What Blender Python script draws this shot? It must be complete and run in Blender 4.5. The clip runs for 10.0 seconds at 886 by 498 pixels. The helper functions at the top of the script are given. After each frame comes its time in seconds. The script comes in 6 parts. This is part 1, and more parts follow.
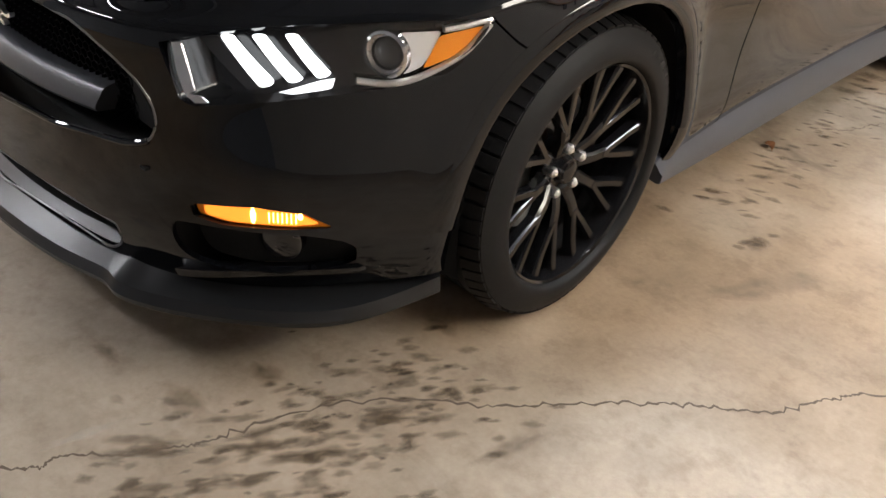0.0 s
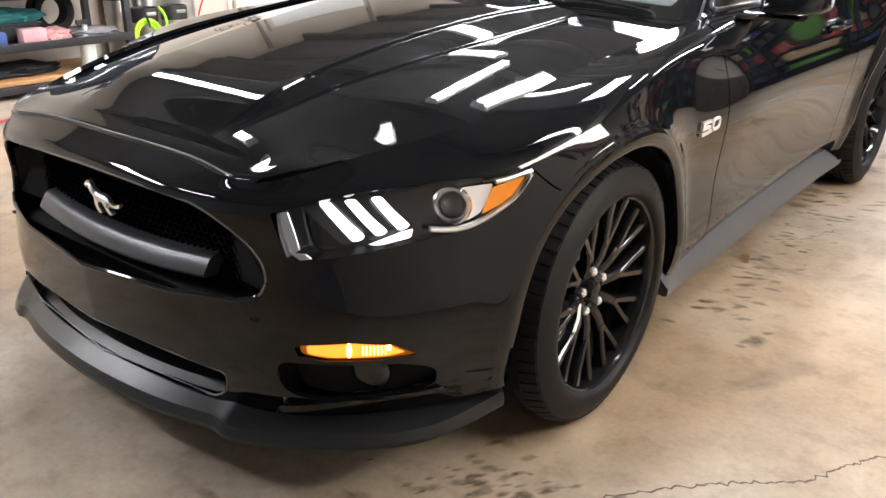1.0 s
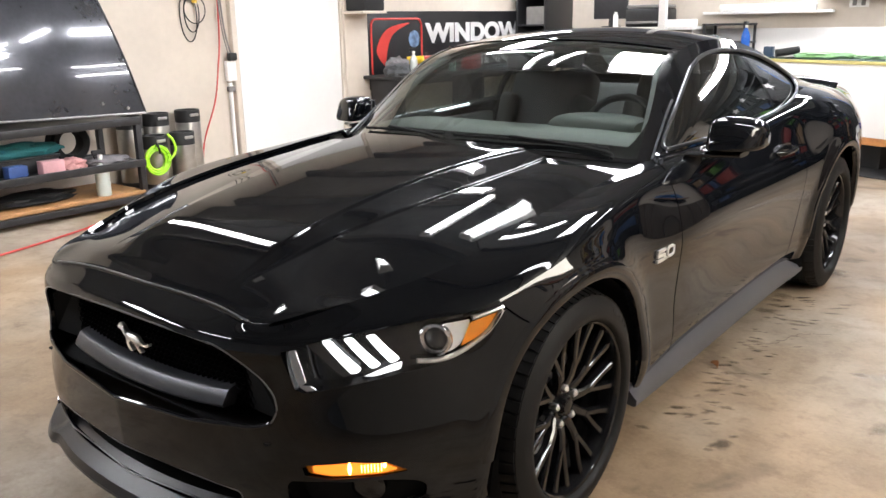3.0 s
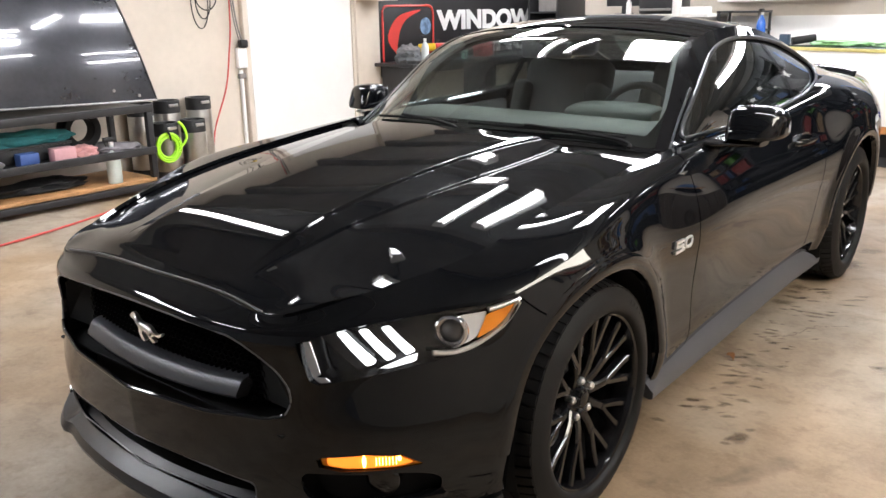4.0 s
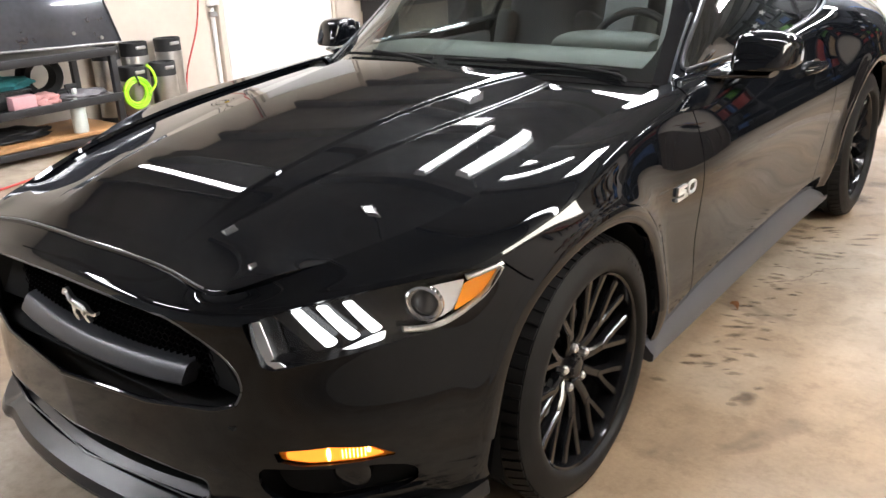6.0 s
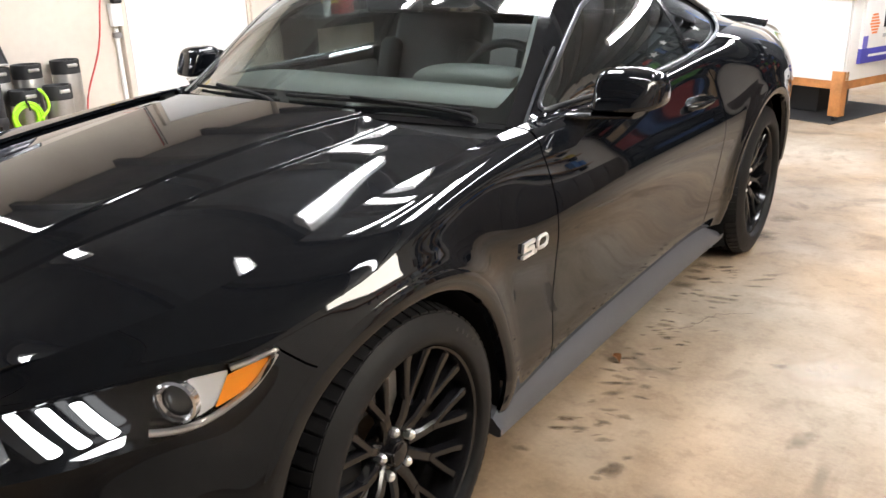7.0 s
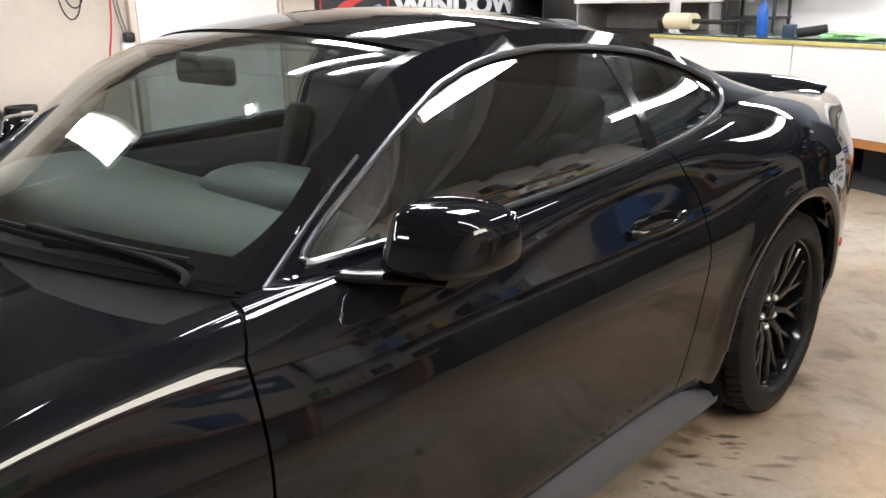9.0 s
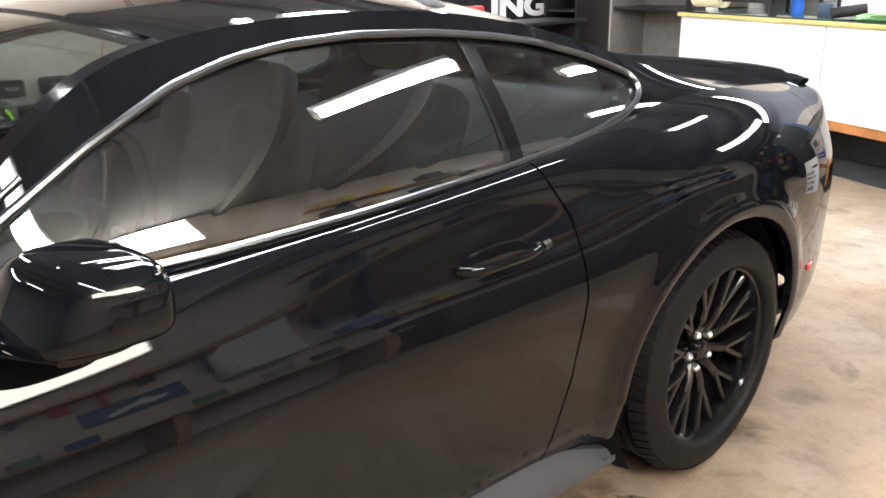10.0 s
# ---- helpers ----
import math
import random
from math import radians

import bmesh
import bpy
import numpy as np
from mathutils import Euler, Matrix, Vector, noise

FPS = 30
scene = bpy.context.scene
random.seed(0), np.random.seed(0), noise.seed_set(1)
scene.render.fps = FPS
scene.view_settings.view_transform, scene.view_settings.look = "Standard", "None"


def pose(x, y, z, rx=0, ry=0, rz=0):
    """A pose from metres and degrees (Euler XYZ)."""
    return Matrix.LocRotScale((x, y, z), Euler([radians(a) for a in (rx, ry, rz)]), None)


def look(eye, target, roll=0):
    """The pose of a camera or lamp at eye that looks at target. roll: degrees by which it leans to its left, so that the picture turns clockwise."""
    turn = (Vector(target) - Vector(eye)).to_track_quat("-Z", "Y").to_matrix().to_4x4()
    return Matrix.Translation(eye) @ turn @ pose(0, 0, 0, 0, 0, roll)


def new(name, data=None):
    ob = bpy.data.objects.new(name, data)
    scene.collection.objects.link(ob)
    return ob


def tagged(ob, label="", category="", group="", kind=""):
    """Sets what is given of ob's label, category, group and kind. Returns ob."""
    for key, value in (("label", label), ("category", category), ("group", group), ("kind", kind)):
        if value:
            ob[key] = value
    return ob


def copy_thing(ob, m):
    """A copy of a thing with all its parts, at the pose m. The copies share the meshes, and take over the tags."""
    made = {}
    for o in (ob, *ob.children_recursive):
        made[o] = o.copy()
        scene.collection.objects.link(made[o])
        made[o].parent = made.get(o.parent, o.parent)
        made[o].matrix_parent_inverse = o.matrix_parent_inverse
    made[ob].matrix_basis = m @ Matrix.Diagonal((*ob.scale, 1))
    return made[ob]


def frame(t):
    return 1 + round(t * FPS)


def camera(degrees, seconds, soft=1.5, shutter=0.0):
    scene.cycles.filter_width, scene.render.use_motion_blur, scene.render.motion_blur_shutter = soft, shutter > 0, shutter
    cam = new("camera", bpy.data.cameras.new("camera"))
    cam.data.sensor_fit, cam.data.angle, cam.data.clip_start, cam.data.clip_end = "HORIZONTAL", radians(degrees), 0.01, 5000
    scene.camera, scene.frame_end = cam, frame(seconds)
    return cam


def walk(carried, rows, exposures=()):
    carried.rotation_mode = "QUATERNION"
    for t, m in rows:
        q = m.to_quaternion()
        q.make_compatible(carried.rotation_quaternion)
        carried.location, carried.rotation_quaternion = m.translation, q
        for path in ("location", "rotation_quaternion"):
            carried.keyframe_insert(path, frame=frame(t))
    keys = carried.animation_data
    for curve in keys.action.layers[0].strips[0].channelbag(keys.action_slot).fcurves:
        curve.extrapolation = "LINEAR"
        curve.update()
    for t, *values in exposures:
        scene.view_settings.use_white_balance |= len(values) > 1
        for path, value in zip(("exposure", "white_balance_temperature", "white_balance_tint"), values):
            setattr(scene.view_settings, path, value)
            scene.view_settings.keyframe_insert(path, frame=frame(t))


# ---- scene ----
cam = camera(56.8, 10.0)
PATH = [
    (0, (1.734, -1.400, 1.172), (0.751, -0.260, 0.185), 5.6),
    (0.5, (1.752, -1.603, 1.213), (0.664, -0.421, 0.402), -1.6),
    (1, (1.751, -1.742, 1.238), (0.717, -0.436, 0.557), 0.6),
    (1.5, (1.833, -1.808, 1.299), (0.750, -0.501, 0.700), -0.9),
    (2, (1.902, -1.864, 1.362), (0.873, -0.502, 0.792), -1.2),
    (2.5, (1.925, -1.904, 1.401), (0.871, -0.537, 0.892), -1.1),
    (2.7, (1.941, -1.909, 1.420), (0.872, -0.545, 0.933), -1.2),
    (3.8, (1.911, -1.919, 1.419), (0.822, -0.568, 0.940), -0.7),
    (4, (1.904, -1.899, 1.417), (0.815, -0.557, 0.912), -1.0),
    (4.5, (1.845, -1.868, 1.409), (0.797, -0.520, 0.841), -0.2),
    (5, (1.736, -1.825, 1.404), (0.719, -0.472, 0.792), 0.8),
    (5.2, (1.736, -1.824, 1.396), (0.718, -0.468, 0.791), 0.3),
    (6.3, (1.832, -1.536, 1.384), (0.766, -0.235, 0.743), -3.2),
    (6.5, (1.872, -1.448, 1.392), (0.801, -0.149, 0.754), -3.4),
    (7, (1.874, -1.227, 1.390), (0.895, 0.158, 0.787), -1.7),
    (7.5, (1.845, -0.933, 1.418), (0.915, 0.525, 0.920), -1.4),
    (8, (1.908, -0.586, 1.421), (0.864, 0.806, 0.962), -0.3),
    (8.5, (1.885, -0.269, 1.408), (0.718, 1.003, 0.898), -0.8),
    (9, (1.875, 0.049, 1.415), (0.691, 1.295, 0.880), -1.3),
    (9.5, (1.995, 0.383, 1.426), (0.725, 1.540, 0.889), -0.6),
    (10, (1.994, 0.746, 1.404), (0.718, 1.875, 0.822), -1.1),
]
walk(cam, [(t, look(eye, target, roll)) for t, eye, target, roll in PATH], [(0.0, .96), (0.5, 1.10), (1.0, 1.28), (1.8, 1.06), (2.7, .84), (4.0, .82), (4.5, .88), (5.3, 1.04), (6.5, 1.14), (7.0, 1.10), (7.5, .60), (8.0, .36), (8.6, .58), (9.3, .80), (10.0, 1.20)])

from mathutils.bvhtree import BVHTree

# ---------------------------------------------------------------- light
world = bpy.data.worlds.new("world")
world.use_nodes = True
world.node_tree.nodes["Background"].inputs[0].default_value = (0.9, 0.95, 1.0, 1)
world.node_tree.nodes["Background"].inputs[1].default_value = 0.05
scene.world = world


# ---------------------------------------------------------------- materials
def material(name, color, rough=0.5, metal=0.0, vary=0.0, scale=8.0, bump=0.0, bump_scale=60.0, spec=0.5, coat=0.0, dark=None, detail=6.0):
    """A principled surface with two scales of variation in colour and a fine bump."""
    m = bpy.data.materials.new(name)
    m.use_nodes = True
    nt = m.node_tree
    b = nt.nodes["Principled BSDF"]
    b.inputs["Base Color"].default_value = (*color, 1)
    b.inputs["Roughness"].default_value = rough
    b.inputs["Metallic"].default_value = metal
    b.inputs["Specular IOR Level"].default_value = spec
    b.inputs["Coat Weight"].default_value = coat
    b.inputs["Coat Roughness"].default_value = 0.03
    co = nt.nodes.new("ShaderNodeTexCoord")
    if vary > 0:
        n1, n2 = nt.nodes.new("ShaderNodeTexNoise"), nt.nodes.new("ShaderNodeTexNoise")
        n1.inputs["Scale"].default_value, n1.inputs["Detail"].default_value = scale, detail
        n2.inputs["Scale"].default_value, n2.inputs["Detail"].default_value = scale * 9, 4
        nt.links.new(co.outputs["Object"], n1.inputs["Vector"])
        nt.links.new(co.outputs["Object"], n2.inputs["Vector"])
        add = nt.nodes.new("ShaderNodeMath")
        add.operation = "MULTIPLY_ADD"
        add.inputs[1].default_value = 0.35
        nt.links.new(n2.outputs["Fac"], add.inputs[0])
        nt.links.new(n1.outputs["Fac"], add.inputs[2])
        ramp = nt.nodes.new("ShaderNodeValToRGB")
        d = dark or [c * (1 - vary) for c in color]
        ramp.color_ramp.elements[0].position, ramp.color_ramp.elements[0].color = 0.45, (*d, 1)
        ramp.color_ramp.elements[1].position, ramp.color_ramp.elements[1].color = 0.90, (*[min(1, c * (1 + vary * 0.5)) for c in color], 1)
        nt.links.new(add.outputs[0], ramp.inputs["Fac"])
        nt.links.new(ramp.outputs["Color"], b.inputs["Base Color"])
        rr = nt.nodes.new("ShaderNodeMapRange")
        rr.inputs["To Min"].default_value, rr.inputs["To Max"].default_value = rough * 0.85, min(1, rough * 1.2)
        nt.links.new(n1.outputs["Fac"], rr.inputs["Value"])
        nt.links.new(rr.outputs["Result"], b.inputs["Roughness"])
    if bump > 0:
        nb = nt.nodes.new("ShaderNodeTexNoise")
        nb.inputs["Scale"].default_value, nb.inputs["Detail"].default_value = bump_scale, 3
        nt.links.new(co.outputs["Object"], nb.inputs["Vector"])
        bp = nt.nodes.new("ShaderNodeBump")
        bp.inputs["Strength"].default_value, bp.inputs["Distance"].default_value = bump, 0.01
        nt.links.new(nb.outputs["Fac"], bp.inputs["Height"])
        nt.links.new(bp.outputs["Normal"], b.inputs["Normal"])
    return m


def glowing(name, color, strength):
    m = bpy.data.materials.new(name)
    m.use_nodes = True
    b = m.node_tree.nodes["Principled BSDF"]
    b.inputs["Base Color"].default_value = (*color, 1)
    b.inputs["Emission Color"].default_value = (*color, 1)
    b.inputs["Emission Strength"].default_value = strength
    return m


def glass(name, tint, gloss=1.0, base=0.085):
    """Thin glass: clear, tinted, with a mirror gloss that grows at a flat angle."""
    m = bpy.data.materials.new(name)
    m.use_nodes = True
    nt = m.node_tree
    nt.nodes.remove(nt.nodes["Principled BSDF"])
    tr, gl, mix, fr = (nt.nodes.new("ShaderNode" + k) for k in ("BsdfTransparent", "BsdfGlossy", "MixShader", "LayerWeight"))
    power, gain = nt.nodes.new("ShaderNodeMath"), nt.nodes.new("ShaderNodeMath")
    power.operation, gain.operation = "POWER", "MULTIPLY_ADD"
    power.inputs[1].default_value, gain.inputs[1].default_value, gain.inputs[2].default_value = 4.0, 0.88, base
    tr.inputs["Color"].default_value = (*tint, 1)
    gl.inputs["Roughness"].default_value = 0.01
    gl.inputs["Color"].default_value = (gloss, gloss, gloss, 1)
    fr.inputs["Blend"].default_value = 0.5
    nt.links.new(fr.outputs["Facing"], power.inputs[0])
    nt.links.new(power.outputs[0], gain.inputs[0])
    nt.links.new(gain.outputs[0], mix.inputs[0])
    nt.links.new(tr.outputs[0], mix.inputs[1])
    nt.links.new(gl.outputs[0], mix.inputs[2])
    nt.links.new(mix.outputs[0], nt.nodes["Material Output"].inputs["Surface"])
    return m


PAINT = material("black_paint", (0.0036, 0.0042, 0.0056), 0.03, spec=0.43)
GLOSS = material("gloss_black_plastic", (0.006, 0.006, 0.007), 0.12)
SATIN = material("satin_dark_plastic", (0.018, 0.019, 0.022), 0.32, vary=0.25, scale=5, bump=0.05, bump_scale=400)
SPLITTER = material("satin_black_splitter", (0.010, 0.0105, 0.012), 0.30, spec=0.4, vary=0.25, scale=5, bump=0.05, bump_scale=400)
SKIRTGREY = material("satin_grey_skirt", (0.062, 0.065, 0.075), 0.42, vary=0.15, scale=5)
BARGREY = material("satin_grey_bar", (0.060, 0.062, 0.070), 0.34, metal=0.3, vary=0.15, scale=5)
MATTE = material("matte_black_plastic", (0.012, 0.012, 0.013), 0.6, vary=0.3, scale=20)
LINER = material("wheel_liner", (0.008, 0.0085, 0.009), 0.9, vary=0.3, scale=12, spec=0.2)
MESH = material("grille_black", (0.0028, 0.0029, 0.0034), 0.65, spec=0.06)
RUBBER = material("tyre_rubber", (0.0065, 0.0066, 0.0072), 0.55, spec=0.25, vary=0.4, scale=14, bump=0.08, bump_scale=300)
RIM = material("black_rim_paint", (0.007, 0.007, 0.008), 0.13, vary=0.2, scale=30)
STEEL = material("brake_steel", (0.35, 0.34, 0.33), 0.35, metal=1.0, vary=0.25, scale=40)
CHROME = material("chrome", (0.85, 0.85, 0.86), 0.12, metal=1.0)
BEZEL = material("lamp_bezel", (0.80, 0.80, 0.80), 0.30, metal=1.0)
EMBLEM = material("emblem_chrome", (0.80, 0.80, 0.80), 0.32, metal=1.0, vary=0.1, scale=60)
BADGE = material("badge_silver", (0.78, 0.78, 0.77), 0.32, metal=0.55, vary=0.1, scale=60)
# pale grey that stands in for the highlight along painted edges
EDGE = material("pale_edge_highlight", (0.085, 0.085, 0.090), 0.30, spec=0.8)
NUT = material("lug_nut_chrome", (0.92, 0.92, 0.92), 0.38, metal=1.0)
TRIM = material("window_trim", (0.15, 0.155, 0.165), 0.30, metal=1.0, vary=0.1, scale=20)
SCREEN = glass("clear_window", (0.72, 0.80, 0.76), base=0.11)
TINTED = glass("tinted_window", (0.34, 0.38, 0.385), base=0.19)
LENS = glass("lamp_lens", (0.95, 0.95, 0.95), base=0.035)
REFLECTOR = material("lamp_reflector", (0.85, 0.86, 0.88), 0.32, metal=0.6)
DRL = glowing("running_light", (0.94, 0.97, 1.0), 2.2)
DRL_SOFT = glowing("running_light_diffuser", (0.92, 0.95, 1.0), 0.80)
AMBER = material("amber_reflector", (0.85, 0.27, 0.01), 0.35, spec=0.3)
AMBER_GLOW = glowing("lit_amber_lens", (1.0, 0.30, 0.03), 0.75)
AMBER_HOT = glowing("lit_amber_bulb", (1.0, 0.50, 0.12), 7.0)
REDLENS = material("red_lens", (0.55, 0.02, 0.02), 0.2, spec=0.7)
CLOTH = material("seat_cloth", (0.040, 0.042, 0.042), 0.85, vary=0.3, scale=40, bump=0.3, bump_scale=300)
DASH = material("dash_grey", (0.050, 0.060, 0.054), 0.62, vary=0.15, scale=30, bump=0.1, bump_scale=500)
LINING = material("pillar_grey", (0.13, 0.135, 0.135), 0.7, vary=0.15, scale=30)
HEADLINER = material("headliner_grey", (0.12, 0.12, 0.118), 0.9, vary=0.12, scale=30)


# ---------------------------------------------------------------- mesh helpers
def obj(name, bm, mat, parent=None, label="", smooth=True):
    me = bpy.data.meshes.new(name)
    bm.to_mesh(me)
    bm.free()
    me.materials.append(mat)
    if smooth:
        me.shade_smooth()
        me.set_sharp_from_angle(angle=radians(35))
    ob = new(name, me)
    if parent:
        ob.parent = parent
    if label:
        ob["label"] = label
    return ob


def part(name, bm, mat, parent, label="", smooth=True):
    return obj(name, bm, mat, parent, label, smooth)


def thing(name, label, category, at=(0, 0, 0), turn=0.0, group="", kind=""):
    e = new(name)
    e.empty_display_size = 0.1
    e.matrix_basis = pose(*at, 0, 0, turn)
    return tagged(e, label, category, group, kind)


def box(size, at=(0, 0, 0), bevel=0.0, m=None, segs=2):
    bm = bmesh.new()
    bmesh.ops.create_cube(bm, size=1)
    bmesh.ops.scale(bm, vec=size, verts=bm.verts)
    if bevel:
        bmesh.ops.bevel(bm, geom=bm.edges, offset=bevel, segments=segs, affect="EDGES", profile=0.5)
    bmesh.ops.translate(bm, vec=at, verts=bm.verts)
    if m:
        bmesh.ops.transform(bm, matrix=m, verts=bm.verts)
    return bm


def lathe(profile, segs=48, axis="Z", at=(0, 0, 0), close=False):
    """Turns (radius, height) pairs round an axis."""
    bm = bmesh.new()
    rings = []
    for r, h in profile:
        ring = []
        for i in range(segs):
            a = 2 * math.pi * i / segs
            c, s = r * math.cos(a), r * math.sin(a)
            ring.append(bm.verts.new({"Z": (c, s, h), "X": (h, c, s), "Y": (s, h, c)}[axis]))
        rings.append(ring)
    for a, b in zip(rings, rings[1:] + (rings[:1] if close else [])):
        for i in range(segs):
            j = (i + 1) % segs
            bm.faces.new((a[i], a[j], b[j], b[i]))
    if not close:
        for ring, flip in ((rings[0], True), (rings[-1], False)):
            bm.faces.new(ring[::-1] if flip else ring)
    bmesh.ops.remove_doubles(bm, verts=bm.verts, dist=1e-6)
    bmesh.ops.recalc_face_normals(bm, faces=bm.faces)
    bmesh.ops.translate(bm, vec=at, verts=bm.verts)
    return bm


def tube(points, radius, segs=8, closed=False, flat=1.0):
    """A round bar along points; flat squeezes it."""
    bm = bmesh.new()
    pts = [Vector(p) for p in points]
    n, rings = len(pts), []
    for i, p in enumerate(pts):
        a = pts[(i - 1) % n] if closed or i else p
        b = pts[(i + 1) % n] if closed or i < n - 1 else p
        d = (b - a).normalized()
        up = Vector((0, 0, 1)) if abs(d.z) < 0.95 else Vector((1, 0, 0))
        u = d.cross(up).normalized()
        v = u.cross(d)
        rings.append([bm.verts.new(p + radius * (math.cos(t) * u * flat + math.sin(t) * v)) for t in [2 * math.pi * k / segs for k in range(segs)]])
    for a, b in zip(rings, rings[1:] + (rings[:1] if closed else [])):
        for k in range(segs):
            bm.faces.new((a[k], a[(k + 1) % segs], b[(k + 1) % segs], b[k]))
    if not closed:
        bm.faces.new(rings[0][::-1])
        bm.faces.new(rings[-1])
    bmesh.ops.recalc_face_normals(bm, faces=bm.faces)
    return bm


def merge(*bms):
    out = bmesh.new()
    for b in bms:
        me = bpy.data.meshes.new("tmp")
        b.to_mesh(me)
        b.free()
        out.from_mesh(me)
        bpy.data.meshes.remove(me)
    return out


def spline(rows, n):
    """Natural cubic spline through rows, n samples a span."""
    p = np.array(rows, float)
    k = len(p)
    a = np.eye(k) * 4
    a[0, 0] = a[-1, -1] = 2
    for i in range(k - 1):
        a[i, i + 1] = a[i + 1, i] = 1
    rhs = np.zeros_like(p)
    rhs[0], rhs[-1] = 3 * (p[1] - p[0]), 3 * (p[-1] - p[-2])
    rhs[1:-1] = 3 * (p[2:] - p[:-2])
    d = np.linalg.solve(a, rhs)

    def at(u):
        u = np.clip(np.asarray(u, float), 0, k - 1)
        i = np.minimum(u.astype(int), k - 2)
        f = (u - i)[..., None]
        q, r = p[i], p[i + 1]
        return q + d[i] * f + (3 * (r - q) - 2 * d[i] - d[i + 1]) * f**2 + (2 * (q - r) + d[i] + d[i + 1]) * f**3
    return at if n is None else at(np.linspace(0, k - 1, (k - 1) * n + 1))


def extrude_poly(pts, depth, axis="y", bevel=0.0):
    """A flat outline, given in the two other axes, made depth thick (centred)."""
    bm = bmesh.new()
    put = {"y": lambda a, b, c: (a, c, b), "x": lambda a, b, c: (c, a, b), "z": lambda a, b, c: (a, b, c)}[axis]
    lo = [bm.verts.new(put(a, b, -depth / 2)) for a, b in pts]
    hi = [bm.verts.new(put(a, b, depth / 2)) for a, b in pts]
    n = len(pts)
    bm.faces.new(lo)
    bm.faces.new(hi[::-1])
    for i in range(n):
        j = (i + 1) % n
        bm.faces.new((lo[i], hi[i], hi[j], lo[j]))
    bmesh.ops.recalc_face_normals(bm, faces=bm.faces)
    if bevel:
        bmesh.ops.bevel(bm, geom=bm.edges, offset=bevel, segments=2, affect="EDGES", profile=0.5)
    return bm


# ---------------------------------------------------------------- sheet metal
def sheet(grid, flip=False):
    """A bmesh of a grid of points with its smooth normals kept in a layer."""
    bm = bmesh.new()
    rows, cols = grid.shape[:2]
    v = [[bm.verts.new(grid[i, j]) for j in range(cols)] for i in range(rows)]
    for i in range(rows - 1):
        for j in range(cols - 1):
            q = (v[i][j], v[i + 1][j], v[i + 1][j + 1], v[i][j + 1])
            if len({tuple(np.round(x.co, 6)) for x in q}) == 4:
                bm.faces.new(q[::-1] if flip else q)
    bm.normal_update()
    lay = bm.verts.layers.float_vector.new("n")
    for x in bm.verts:
        x[lay] = x.normal
    return bm


def inside(poly, a, b):
    n, hit = len(poly), False
    for i in range(n):
        (x0, y0), (x1, y1) = poly[i], poly[i - 1]
        if (y0 > b) != (y1 > b) and a < (x1 - x0) * (b - y0) / (y1 - y0) + x0:
            hit = not hit
    return hit


def cut(bm, poly, axes, keep=None):
    """Cuts a convex outline, seen along the third axis, out of a sheet. keep: a test of the places where it may cut."""
    i, j = axes
    lo = [min(p[k] for p in poly) - 0.03 for k in (0, 1)]
    hi = [max(p[k] for p in poly) + 0.03 for k in (0, 1)]

    def near(co):
        return lo[0] < co[i] < hi[0] and lo[1] < co[j] < hi[1] and (keep is None or keep(co))
    for k in range(len(poly)):
        (a0, b0), (a1, b1) = poly[k - 1], poly[k]
        faces = [f for f in bm.faces if any(near(v.co) for v in f.verts) or near(f.calc_center_median())]
        geom = set(faces)
        for f in faces:
            geom.update(f.edges)
            geom.update(f.verts)
        co, no = [0, 0, 0], [0, 0, 0]
        co[i], co[j] = a0, b0
        no[i], no[j] = b1 - b0, a0 - a1
        if abs(no[i]) + abs(no[j]) > 1e-9:
            bmesh.ops.bisect_plane(bm, geom=list(geom), dist=1e-5, plane_co=co, plane_no=no)
    gone = [f for f in bm.faces if near(f.calc_center_median()) and inside(poly, f.calc_center_median()[i], f.calc_center_median()[j])]
    bmesh.ops.delete(bm, geom=gone, context="FACES")
    return bm


def slit(bm, pts, axes, width=0.005, keep=None):
    """A narrow gap along a line of points."""
    for (a0, b0), (a1, b1) in zip(pts, pts[1:]):
        d = Vector((a1 - a0, b1 - b0)).normalized() * width / 2
        n = Vector((-d.y, d.x))
        a, b, e = Vector((a0, b0)) - d * 0.5, Vector((a1, b1)) + d * 0.5, n
        cut(bm, [tuple(a + e), tuple(b + e), tuple(b - e), tuple(a - e)], axes, keep)


